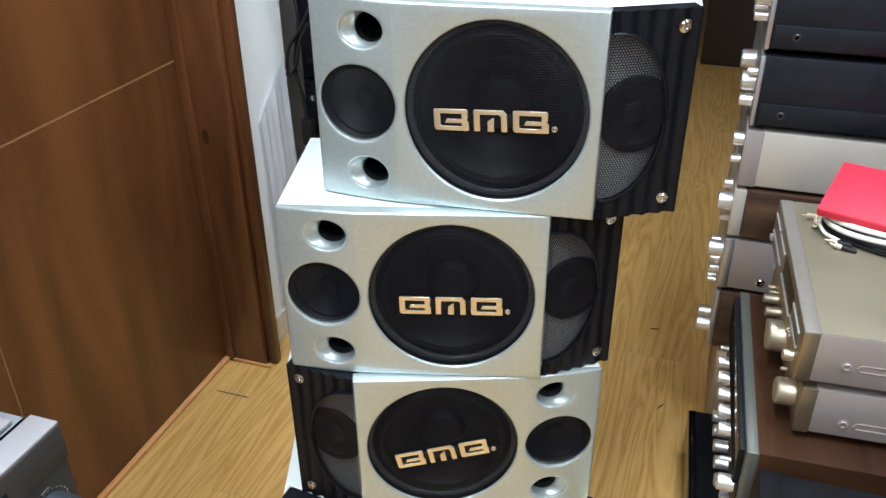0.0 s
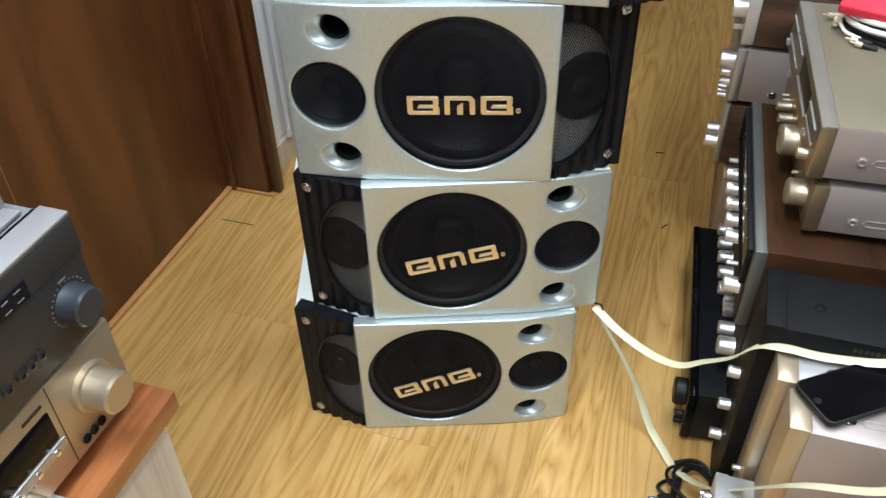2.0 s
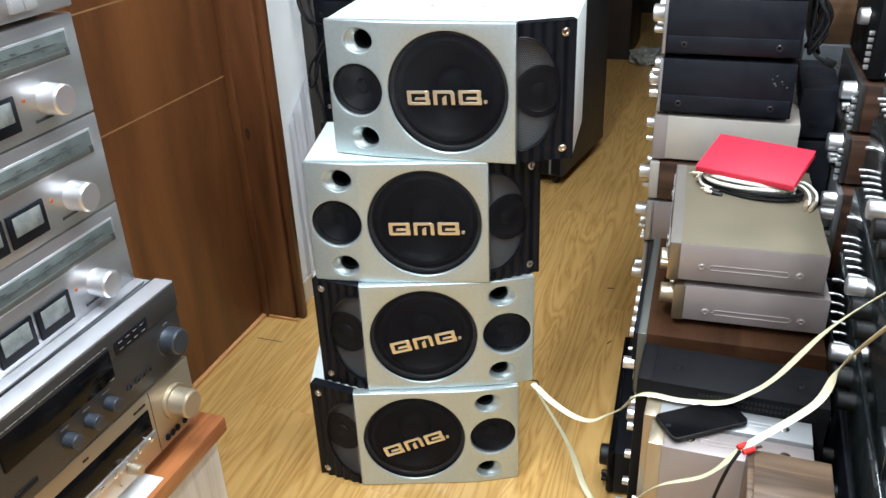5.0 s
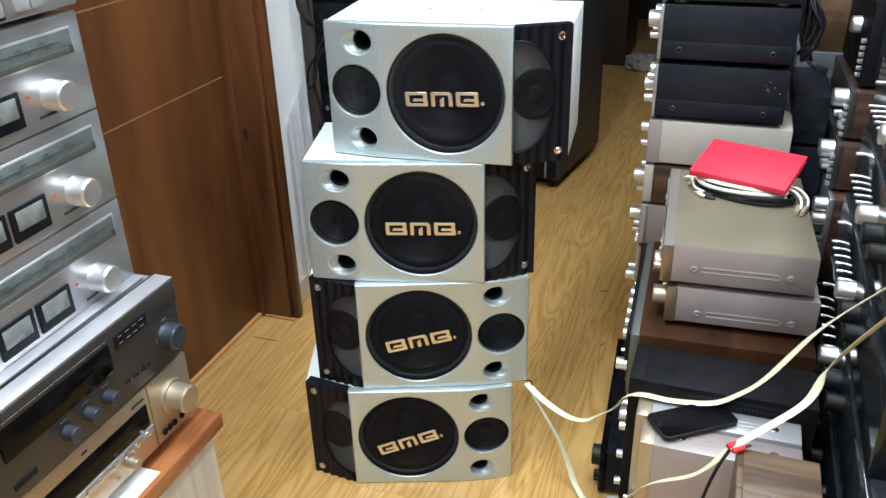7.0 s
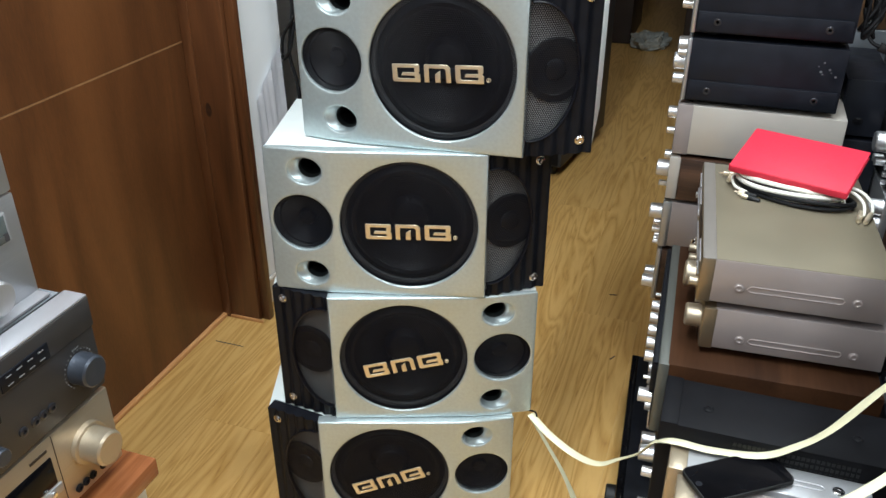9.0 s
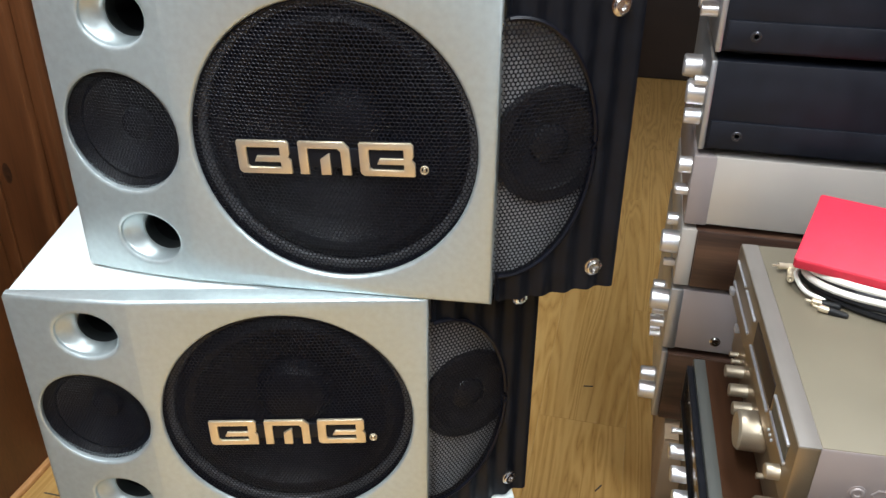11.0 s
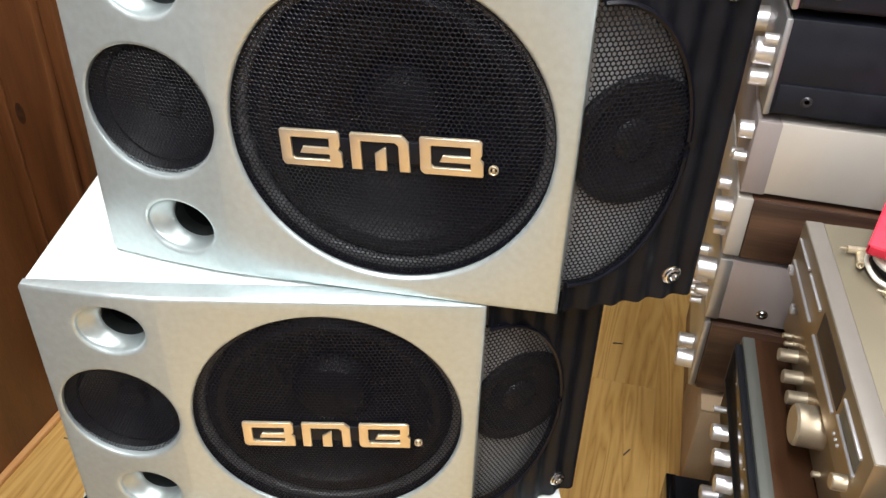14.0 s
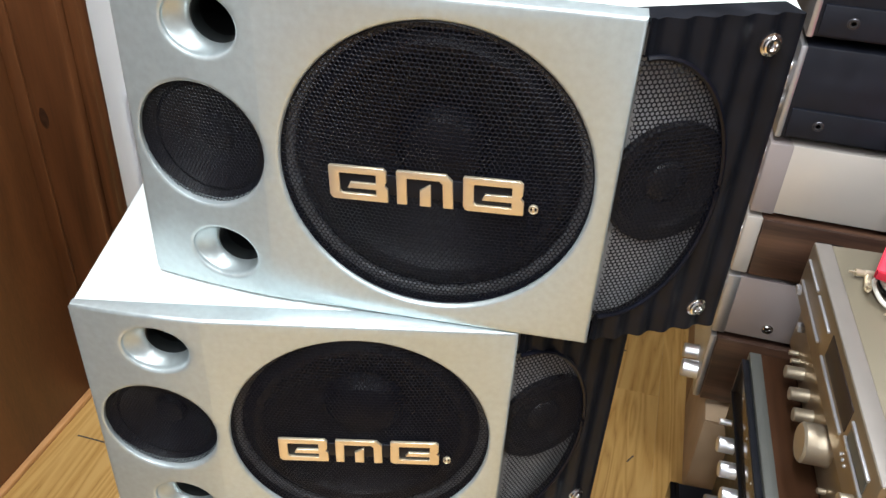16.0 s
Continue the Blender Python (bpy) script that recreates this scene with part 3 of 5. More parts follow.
def speaker(s, m, tilt, label, logo_dx=0.0):
    """s = 1: port panel at the low-x end; s = -1: the mirrored cabinet."""
    t = thing("loudspeaker", m, label, "loudspeaker", "stacked loudspeakers")
    # wooden box
    foot = [(XL + 0.002, FD + 0.0005), (XE - 0.003, FD + 0.0005), (XE - 0.003, 0.031), (0.240, 0.0785), (0.2485, 0.0585), (0.2485, 0.275), (XL + 0.002, 0.275)]
    cb = prism(foot, 0.0025, HS - 0.0025, 0.0015)
    bmesh.ops.delete(cb, geom=[f for f in cb.faces if f.normal.y < -0.5 and f.calc_area() > 0.005], context="FACES")
    part("cabinet", flipx(cb, s), M_CABTOP, t, "pale silver laminated box")
    for hx in (-0.06, 0.05):
        part("top_plug", lathe([(0.0055, 0.0), (0.005, 0.0006), (0.002, 0.0003), (0, 0.0003)], 16, Matrix.Translation((hx * s, 0.16, HS - 0.0025))), M_DARKCHR, t, "small dark plug in the top")
    # front moulding: flat at the woofer, curving back at the ports
    woof = ellipse(0.005, ZM + 0.0005, 0.1212, 0.1222, 96)
    MX, MR = -0.1845, 0.0545
    mid = ellipse(MX, ZM, MR, MR - 0.0008, 64)
    PX, PA, PB, PZ = -0.1735, 0.0300, 0.0240, 0.1005
    dish = [ellipse(PX, ZM + q * PZ, PA, PB, 48) for q in (1, -1)]
    fr = plate([(XL, 0.0045), (XL + 0.003, 0.0), (XE, 0), (XE, HS), (XL + 0.003, HS), (XL, HS - 0.0045)], [woof, mid, *dish], FD, 0.0036)
    fo = part("front_panel", flipx(bend(fr, 0.0058), s), M_SILVER, t, "silver painted front with round openings, curving back at the ports")
    for e in fo.data.edges:  # the crease beside the ports
        va, vb = (fo.data.vertices[i].co for i in e.vertices)
        if abs(abs(va.x) - abs(XC)) < 1e-5 and abs(abs(vb.x) - abs(XC)) < 1e-5 and va.y < 0.01 and vb.y < 0.01:
            e.use_edge_sharp = True
    # flared ports
    for q in (1, -1):
        bm = bmesh.new()
        rings = []
        for k in range(11):
            f = k / 10
            g = f * f * (3 - 2 * f)
            a, b = (PA + 0.0006) * (1 - g) + 0.0212 * g, (PB + 0.0006) * (1 - g) + 0.0204 * g
            cx = PX * (1 - g) - 0.1660 * g
            rings.append([bm.verts.new((x, 0.0030 + sag(x) * (1 - f) + sag(PX) * f + 0.0180 * f ** 1.1, z)) for x, z in ellipse(cx, ZM + q * PZ, a, b, 48)])
        for ra, rb in zip(rings, rings[1:]):
            for k in range(48):
                bm.faces.new((ra[k], rb[k], rb[(k + 1) % 48], ra[(k + 1) % 48]))
        bmesh.ops.recalc_face_normals(bm, faces=bm.faces)
        bmesh.ops.reverse_faces(bm, faces=[f for f in bm.faces if f.normal.y > 0])
        fl = part("port_flare", flipx(bm, s), M_SILVER, t, "smooth silver flare of a bass port")
        mt = Matrix.Translation((-0.1660, sag(PX) + 0.0210, ZM + q * PZ)) @ AXY
        tb = lathe([(0.0216, -0.0006), (0.0212, 0.0006), (0.0204, 0.0006), (0.0200, -0.002), (0.0199, -0.014)], 36, mt)
        part("port_tube", flipx(tb, s), M_TUBE, fl, "grey lined port tube")
        # deep part of the tube: the darkness inside is put in as black
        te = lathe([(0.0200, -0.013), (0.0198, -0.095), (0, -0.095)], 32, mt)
        part("port_end", flipx(te, s), M_RUBBER, fl, "inner end of the port, coloured black for its dark depth")
    # woofer behind its grille
    mw = Matrix.Translation((0.005, 0.0, ZM + 0.0005)) @ AXY
    cone = lathe([(0.1215, -0.019), (0.112, -0.019), (0.108, -0.015), (0.102, -0.0115), (0.095, -0.014), (0.091, -0.020), (0.080, -0.027), (0.040, -0.050), (0.039, -0.048), (0.030, -0.037), (0.015, -0.032), (0, -0.031)], 64, mw)
    w = part("woofer", flipx(cone, s), M_CONE, t, "black paper woofer cone")
    ring = lathe([(0.1225, -0.0045), (0.1216, -0.0035), (0.1208, -0.0032), (0.1203, -0.0045), (0.1203, -0.009), (0.1215, -0.019)], 96, mw)
    part("grille_rim", flipx(ring, s), M_GRILLE, w)
    basket = lathe([(0.1214, -0.0155), (0.1205, -0.0125), (0.1150, -0.0125), (0.1135, -0.0145), (0.1135, -0.0185)], 64, mw)
    part("driver_frame", flipx(basket, s), M_BASKET, w, "grey metal frame ring of the woofer")
    me = hexmesh("grille", lambda u, v: u * u + v * v < 0.1206 ** 2, 0.0037, 0.71, lambda u, v: (0.005 + u, -0.0095 * (1 - (u * u + v * v) / 0.0141) + 0.0035, ZM + 0.0005 + v), (0.125, 0.125))
    g = new("grille", flip_me(me, s))
    g.parent = w
    gilded_badge(t, Matrix.Translation((logo_dx, -0.0075, ZM - 0.0045)) @ Matrix.Rotation(radians(-tilt), 4, "Y"))
    # small driver in the port panel
    pm = at_port(MX)
    mm = pm @ Matrix.Translation((0, 0.003, ZM)) @ AXY
    c2 = lathe([(0.0562, -0.004), (0.053, -0.010), (0.049, -0.013), (0.045, -0.011), (0.040, -0.015), (0.016, -0.026), (0.013, -0.020), (0, -0.017)], 48, mm)
    d = part("midrange", flipx(c2, s), M_CONE, t, "small black driver")
    me = hexmesh("grille", lambda u, v: u * u + v * v < 0.0545 ** 2, 0.0032, 0.78, lambda u, v: tuple(pm @ Vector((u, 0.0062 - 0.0045 * (1 - (u * u + v * v) / 0.00297), ZM + v))), (0.056, 0.056))
    g = new("grille", flip_me(me, s))
    g.parent = d
    fluted_side(s, t)
    return t


def place(cx, cy, z, deg, s):
    """Pose whose silver panel ends, beside the black side, at (cx, cy)."""
    o = Vector((cx, cy, 0)) - Matrix.Rotation(radians(deg), 4, "Z") @ Vector((XE * s, 0, 0))
    return pose(o.x, o.y, z, 0, 0, deg)


speaker(-1, place(-0.416, 0.926, 0.0, 19.0, -1), 19, "silver karaoke loudspeaker standing on the floor under three others", -0.006)
speaker(-1, place(-0.387, 0.950, HS, 20.0, -1), 11.5, "silver karaoke loudspeaker, second from the floor, ports turned to the amplifiers", -0.006)
speaker(1, place(-0.115, 1.045, 2 * HS, 15.0, 1), 0.3, "silver karaoke loudspeaker, third from the floor, ports towards the door", 0.005)
speaker(1, place(-0.059, 1.049, 3 * HS, 5.5, 1), 2.3, "silver karaoke loudspeaker on top of the stack", 0.001)

# ---- hi-fi components ----


def screw(parent, x, y, z, m, r=0.008, material=None, label=""):
    bm = lathe([(r * 1.5, 0.0), (r * 1.5, 0.0008), (r * 1.2, 0.0012), (r, 0.0025), (r * 0.6, 0.0025), (r * 0.5, 0.001), (0, 0.001)], 20, Matrix.Translation((x, y, z)) @ m)
    return part("screw", bm, material or M_CHROME, parent, label)


def component(name, m, w, d, h, case, front, label, category="amplifier", front_t=0.03, knobs=(), buttons=(), feet=True, groove=False, screws=True, side=None, front_over=0.0, group="", screw_mat=None, vents=False, screw_z=0.35, seam=0.0, screw_in=0.045, foot_h=0.010):
    """Front at x = 0 facing -x, depth d along x, width w along y, height h. knobs: (y, z, r, length, material); buttons: (y, z, width, height, depth, material)."""
    t = thing(name, m, label, category, group)
    z0 = foot_h if feet else 0.0
    body = part("case", B(front_t * 0.8, d, 0.002, w - 0.002, z0, h - front_over, 0.0025), case, t)
    if seam:
        for yy in (-0.0025, w - 0.0035):
            part("side_plate", B(front_t + 0.004, d - 0.006, yy, yy + 0.006, z0 + 0.004, h * seam, 0.001), case, t)
    fp = part("front_panel", B(0, front_t, 0, w, z0 - 0.002, h, 0.003), front, t)
    if side:
        part("side_panel", B(front_t + 0.001, d, -0.004, 0.0015, z0, h, 0.0015), side, t)
        part("side_panel", B(front_t + 0.001, d, w - 0.0015, w + 0.004, z0, h, 0.0015), side, t)
    if feet:
        for fx in (0.05, d - 0.05):
            for fy in (0.05, w - 0.05):
                part("foot", lathe([(0.02, 0), (0.02, foot_h - 0.001), (0.015, foot_h + 0.0001), (0, foot_h + 0.0001)], 20, Matrix.Translation((fx, fy, 0))), M_RUBBER, t)
    for y, z, r, ln, km in knobs:
        part("knob", knob_bm(0.001, y, z, r, ln), km, t)
    for y, z, bw, bh, bd, km in buttons:
        part("button", B(-bd, 0.002, y - bw / 2, y + bw / 2, z - bh / 2, z + bh / 2, min(bw, bh, bd) * 0.18), km, t)
    off = 0.0045 if side else (0.0030 if seam else 0)
    if screws:
        for sx in (front_t + screw_in, d - 0.05):
            screw(t, sx, -off + 0.0015, z0 + h * screw_z, AXY, 0.0062, screw_mat)
            screw(t, sx, w + off - 0.0015, z0 + h * screw_z, AXY @ Matrix.Rotation(math.pi, 4, "X"), 0.0062, screw_mat)
    if groove:
        for yy, sgn in ((0.002, -1), (w - 0.002, 1)):
            x0, x1, zz = front_t + 0.065, d - 0.075, z0 + h * screw_z
            bm = sweep([(x0, yy + sgn * 0.0004, zz - 0.0055), (x1, yy + sgn * 0.0004, zz - 0.0055), (x1 + 0.0055, yy + sgn * 0.0004, zz), (x1, yy + sgn * 0.0004, zz + 0.0055), (x0, yy + sgn * 0.0004, zz + 0.0055), (x0 - 0.0055, yy + sgn * 0.0004, zz), (x0, yy + sgn * 0.0004, zz - 0.0055)], 0.0011, 6)
            part("pressed_groove", bm, case, t)
    if vents:
        for k in range(26):
            xx = front_t + 0.09 + k * 0.0075
            for r2 in range(3):
                part("vent_slot", B(xx, xx + 0.005, w - 0.045 + r2 * 0.012, w - 0.037 + r2 * 0.012, h - 0.0005, h + 0.0006), M_RUBBER, t)
    return t


def levers(n, y0, y1, z, mat_=None):
    return [(y0 + (y1 - y0) * k / (n - 1), z, 0.0035, 0.014, mat_ or M_KNOB) for k in range(n)]


# far stack: sides at y = 1.71
YA = 1.710
WA = 0.43
topamp = component("amplifier", pose(0.150, YA, 1.046), WA, 0.335, 0.15, M_BLACKST, M_ALU, "black stereo amplifier on gilded feet on top of the stack", knobs=[(0.06, 0.09, 0.02, 0.025, M_KNOB)], front_t=0.012, group="hi-fi stack", screw_mat=M_BLACKST)
component("amplifier", pose(0.150, YA, 0.899), WA, 0.330, 0.147, M_BLACKST, M_ALU, "black steel amplifier with a silver front and knobs", knobs=[(0.03, 0.105, 0.022, 0.03, M_KNOB), (0.05, 0.06, 0.011, 0.026, M_KNOB), (0.12, 0.06, 0.014, 0.026, M_KNOB), (0.2, 0.09, 0.02, 0.03, M_KNOB)], front_t=0.010, screw_mat=M_DARKCHR, seam=0.38, screw_z=0.17, group="hi-fi stack")
dusty = component("amplifier", pose(0.149, YA, 0.745), WA, 0.330, 0.150, M_BLACKST, M_ALU, "black steel amplifier with dust marks on its side", knobs=[(0.03, 0.11, 0.008, 0.02, M_KNOB), (0.05, 0.085, 0.02, 0.028, M_KNOB), (0.05, 0.045, 0.013, 0.026, M_KNOB), (0.2, 0.085, 0.02, 0.03, M_KNOB)], front_t=0.010, screw_mat=M_DARKCHR, seam=0.38, screw_z=0.17, group="hi-fi stack")
component("amplifier", pose(0.147, YA, 0.614), WA, 0.36, 0.129, M_GOLDPANEL, M_MAUVE, "warm silver amplifier with small silver knobs", knobs=[(0.03, 0.10, 0.014, 0.022, M_KNOB), (0.03, 0.055, 0.008, 0.02, M_KNOB), (0.07, 0.04, 0.009, 0.02, M_KNOB)], front_t=0.036, screws=False, group="hi-fi stack")
wrec = component("receiver", pose(0.146, YA, 0.497), WA, 0.36, 0.116, M_WALNUT, M_GOLDPANEL, "silver-fronted receiver with walnut veneer sides", "receiver", knobs=[(0.03, 0.075, 0.02, 0.03, M_KNOB), (0.12, 0.075, 0.012, 0.02, M_KNOB)], buttons=[(0.03, 0.035, 0.012, 0.012, 0.02, M_KNOB)], front_t=0.026, side=M_WALNUT, screws=False, group="hi-fi stack")
component("amplifier", pose(0.145, YA, 0.365), WA, 0.36, 0.131, M_MAUVE, M_ALU, "mauve-grey steel amplifier with bright knobs", knobs=[(0.03, 0.09, 0.019, 0.032, M_KNOB), (0.05, 0.03, 0.009, 0.022, M_KNOB), (0.09, 0.03, 0.009, 0.022, M_KNOB), (0.13, 0.03, 0.009, 0.022, M_KNOB), (0.18, 0.03, 0.012, 0.022, M_KNOB)], front_t=0.022, screw_z=0.18, screw_in=0.066, group="hi-fi stack")
component("receiver", pose(0.146, YA, 0.208), WA, 0.36, 0.156, M_WALNUT, M_ALU, "receiver in a walnut veneer case with two bright knobs", "receiver", knobs=[(0.03, 0.045, 0.017, 0.03, M_KNOB), (0.075, 0.05, 0.014, 0.028, M_KNOB), (0.11, 0.12, 0.006, 0.02, M_KNOB), (0.13, 0.12, 0.006, 0.02, M_KNOB), (0.15, 0.12, 0.006, 0.02, M_KNOB), (0.17, 0.12, 0.006, 0.02, M_KNOB)], front_t=0.012, side=M_WALNUT, screws=False, group="hi-fi stack")
for o in topamp.children:
    if o.name.startswith("foot"):
        o.data.materials[0] = M_CHAMP
        o["label"] = "gilded metal foot"
random.seed(3)
for k in range(7):
    x, z, r = 0.275 + random.uniform(0, 0.045), 0.065 + random.uniform(0, 0.055), random.uniform(0.0012, 0.0035)
    part("dust_mark", lathe([(r, 0.0), (r * 0.7, 0.0002), (0, 0.0003)], 9, Matrix.Translation((x, 0.0019, z)) @ AXY), M_DUST, dusty, "pale dust mark")
for k in range(6):
    part("vent_slot", B(0.112, 0.150, -0.0046, -0.0036, 0.045 + 0.009 * k, 0.049 + 0.009 * k), M_RUBBER, wrec, "dark vent slot")
cbx = thing("cardboard_box", pose(0.172, 1.665, 0.0), "worn brown cardboard box under the hi-fi stack", "box")
part("carton", B(0.0, 0.35, 0.0, 0.53, 0.0, 0.2, 0.004), M_CARD, cbx)
part("flap", B(0.001, 0.172, 0.001, 0.529, 0.2005, 0.204, 0.001), M_CARD, cbx)
part("flap", B(0.178, 0.349, 0.001, 0.529, 0.2005, 0.204, 0.001), M_CARD, cbx)
part("packing_tape", B(-0.0008, 0.0002, 0.245, 0.295, 0.01, 0.19), M_GROOVE, cbx, "pale packing tape")

# gilded pair, on the wooden receiver
RG = 3.2
GX, GY = 0.248, 1.145


def gm(z, dx=0.0, dy=0.0):
    return pose(GX + dx, GY + dy, z, 0, 0, RG)


amp1 = component("amplifier", gm(0.562), 0.445, 0.312, 0.096, M_MAUVE, M_CHAMPD, "champagne amplifier with a tuning display, a red book on it", knobs=[(0.036, 0.028, 0.009, 0.016, M_CHAMP)], groove=True, front_t=0.024, screw_z=0.36, screw_mat=M_MAUVE, group="champagne amplifiers")
part("lid", B(0.0245, 0.312, 0.003, 0.442, 0.0955, 0.0968, 0.0006), M_CHAMPTOP, amp1, "olive champagne lid")
part("top_edge", B(0.0015, 0.0242, 0.001, 0.444, 0.0955, 0.0968, 0.0006), M_EDGE, amp1, "grey top edge of the front")
part("display_window", B(-0.0012, 0.002, 0.119, 0.252, 0.049, 0.084, 0.001), M_DARKBR, amp1, "dark display window")
for ya, yb, za, zb in ((0.267, 0.345, 0.073, 0.0765), (0.126, 0.262, 0.0375, 0.0415), (0.024, 0.109, 0.0745, 0.0785), (0.024, 0.112, 0.0485, 0.0525), (0.355, 0.43, 0.073, 0.0765), (0.29, 0.43, 0.0375, 0.041)):
    part("trim_line", B(-0.0030, 0.001, ya, yb, za, zb, 0.0008), M_PALEAL, amp1, "polished pale trim")
part("flap", B(-0.0015, 0.001, 0.026, 0.107, 0.0535, 0.0735, 0.001), M_STRIP, amp1, "grey-green flap")
for yy, zz in ((0.103, 0.031), (0.094, 0.031), (0.085, 0.031)):
    part("stud", lathe([(0.0022, 0), (0.0022, 0.002), (0, 0.0028)], 12, Matrix.Translation((0, yy, zz)) @ AXX), M_PALEAL, amp1, "bright stud")
part("button", B(-0.006, 0.001, 0.418, 0.432, 0.020, 0.030, 0.001), M_PALEAL, amp1)
amp2 = component("amplifier", gm(0.462, 0.018, 0.005), 0.445, 0.312, 0.094, M_MAUVE, M_CHAMPD, "champagne and mauve-grey amplifier with a large knob, under another one", knobs=[(0.178, 0.062, 0.0265, 0.036, M_CHAMP), (0.257, 0.034, 0.0095, 0.026, M_CHAMP), (0.298, 0.034, 0.0095, 0.026, M_CHAMP), (0.343, 0.034, 0.0095, 0.026, M_CHAMP), (0.375, 0.030, 0.004, 0.013, M_CHAMP), (0.393, 0.030, 0.004, 0.013, M_CHAMP), (0.046, 0.048, 0.022, 0.030, M_CHAMP), (0.136, 0.026, 0.004, 0.010, M_CHAMP)], buttons=[(0.405, 0.07, 0.012, 0.012, 0.010, M_PALEAL)], groove=True, front_t=0.024, screw_z=0.26, screw_mat=M_MAUVE, group="champagne amplifiers")

RK = [(0.043, 0.048, 0.0145, 0.030, M_KNOB), (0.10, 0.048, 0.004, 0.024, M_KNOB), (0.175, 0.048, 0.0125, 0.028, M_KNOB), (0.225, 0.048, 0.0125, 0.028, M_KNOB), (0.275, 0.048, 0.0125, 0.028, M_KNOB), (0.325, 0.048, 0.0125, 0.028, M_KNOB), (0.375, 0.048, 0.0125, 0.028, M_KNOB), (0.425, 0.048, 0.005, 0.022, M_KNOB)]
rec = component("receiver", pose(0.203, 1.097, 0.297, 0, 0, 2.2), 0.475, 0.38, 0.158, M_REDWOOD, M_STRIP, "large receiver in a brown wooden case with a hooded tuning scale", "receiver", knobs=RK, front_t=0.020, screws=False, feet=False, group="hi-fi stack")
part("lower_fascia", B(-0.0022, 0.001, 0.004, 0.471, 0.006, 0.078, 0.001), M_BLACKPL, rec, "black lower fascia")
for za, zb in ((0.078, 0.083), (0.147, 0.151)):
    part("scale_frame", B(-0.010, 0.001, 0.012, 0.463, za, zb, 0.0015), M_BLACKPL, rec, "black rim of the tuning scale")
for ya in (0.012, 0.457):
    part("scale_frame", B(-0.010, 0.001, ya, ya + 0.006, 0.0842, 0.1448, 0.0015), M_BLACKPL, rec, "black rim of the tuning scale")
part("scale_glass", B(-0.006, 0.0005, 0.018, 0.457, 0.083, 0.147, 0.0006), M_SCALE, rec, "brown tinted glass tuning scale")
for k in range(5):
    part("scale_stud", lathe([(0.0016, 0), (0.0016, 0.0012), (0, 0.0018)], 10, Matrix.Translation((-0.006, 0.07 + 0.082 * k, 0.128)) @ AXX), M_PALEAL, rec, "small bright stud")

low = component("receiver", pose(0.222, 1.09, 0.132, 0, 0, 3.2), 0.46, 0.35, 0.160, M_REDWOOD, M_BLACKPL, "receiver with a row of fluted silver knobs, wooden case", "receiver", front_t=0.02, screws=False, feet=False, group="hi-fi stack", knobs=[(0.05, 0.070, 0.017, 0.030, M_KNOB), (0.095, 0.070, 0.013, 0.028, M_KNOB), (0.205, 0.070, 0.013, 0.028, M_KNOB), (0.253, 0.070, 0.013, 0.028, M_KNOB), (0.300, 0.070, 0.013, 0.028, M_KNOB), (0.345, 0.070, 0.013, 0.028, M_KNOB), (0.390, 0.070, 0.013, 0.028, M_KNOB)], buttons=[(0.14, 0.070, 0.009, 0.02, 0.018, M_KNOB), (0.155, 0.070, 0.009, 0.02, 0.018, M_KNOB), (0.17, 0.070, 0.009, 0.02, 0.018, M_KNOB)])
component("amplifier", pose(0.160, 1.072, 0.0, 0, 0, 3.6), 0.50, 0.37, 0.130, M_BLACKPL, M_GLASSBLK, "glossy black amplifier on the floor with black knobs", front_t=0.018, screws=False, group="hi-fi stack", knobs=[(0.055, 0.075, 0.026, 0.022, M_RUBBER), (0.03, 0.04, 0.007, 0.014, M_RUBBER), (0.03, 0.022, 0.007, 0.014, M_RUBBER)])

# components standing on their sides like books


def upright(name, x, y, top, h, w, d, *args, **kw):
    """Stands on its side: thickness h along y, its side panel uppermost at height top, its lid towards -y."""
    return component(name, Matrix.Translation((x, y, top - w)) @ Matrix.Rotation(radians(90), 4, "X"), w, d, h, *args, **kw)


upright("amplifier", 0.222, 1.073, 0.450, 0.130, 0.450, 0.360, M_DARKST, M_DARKST, "charcoal power amplifier standing on its side", front_t=0.03, feet=False, vents=True, screw_mat=M_DARKST, screw_z=0.55, knobs=[(0.10, 0.05, 0.01, 0.02, M_KNOB), (0.18, 0.05, 0.01, 0.02, M_KNOB), (0.26, 0.05, 0.01, 0.02, M_KNOB)], group="upright components")
upright("amplifier", 0.246, 0.942, 0.412, 0.064, 0.412, 0.308, M_GREYAL, M_CHAMP, "silver amplifier standing on its side", front_t=0.03, feet=False, groove=True, screw_z=0.5, knobs=[(0.10, 0.03, 0.005, 0.012, M_KNOB), (0.16, 0.03, 0.005, 0.012, M_KNOB)], group="upright components")
upright("amplifier", 0.262, 0.868, 0.411, 0.070, 0.411, 0.292, M_MAUVE, M_CHAMP, "mauve-grey amplifier standing on its side", front_t=0.03, feet=False, groove=True, screw_z=0.5, knobs=[(0.10, 0.03, 0.005, 0.012, M_KNOB), (0.13, 0.03, 0.005, 0.012, M_KNOB), (0.16, 0.03, 0.005, 0.012, M_KNOB)], group="upright components")
upright("receiver", 0.430, 0.728, 0.50, 0.14, 0.50, 0.132, M_WALNUTL, M_WALNUTL, "walnut-patterned tuner standing on its side", "tuner", front_t=0.012, feet=False, screw_z=0.85, knobs=[(0.42, 0.09, 0.013, 0.016, M_BLACKPL)], group="upright components")
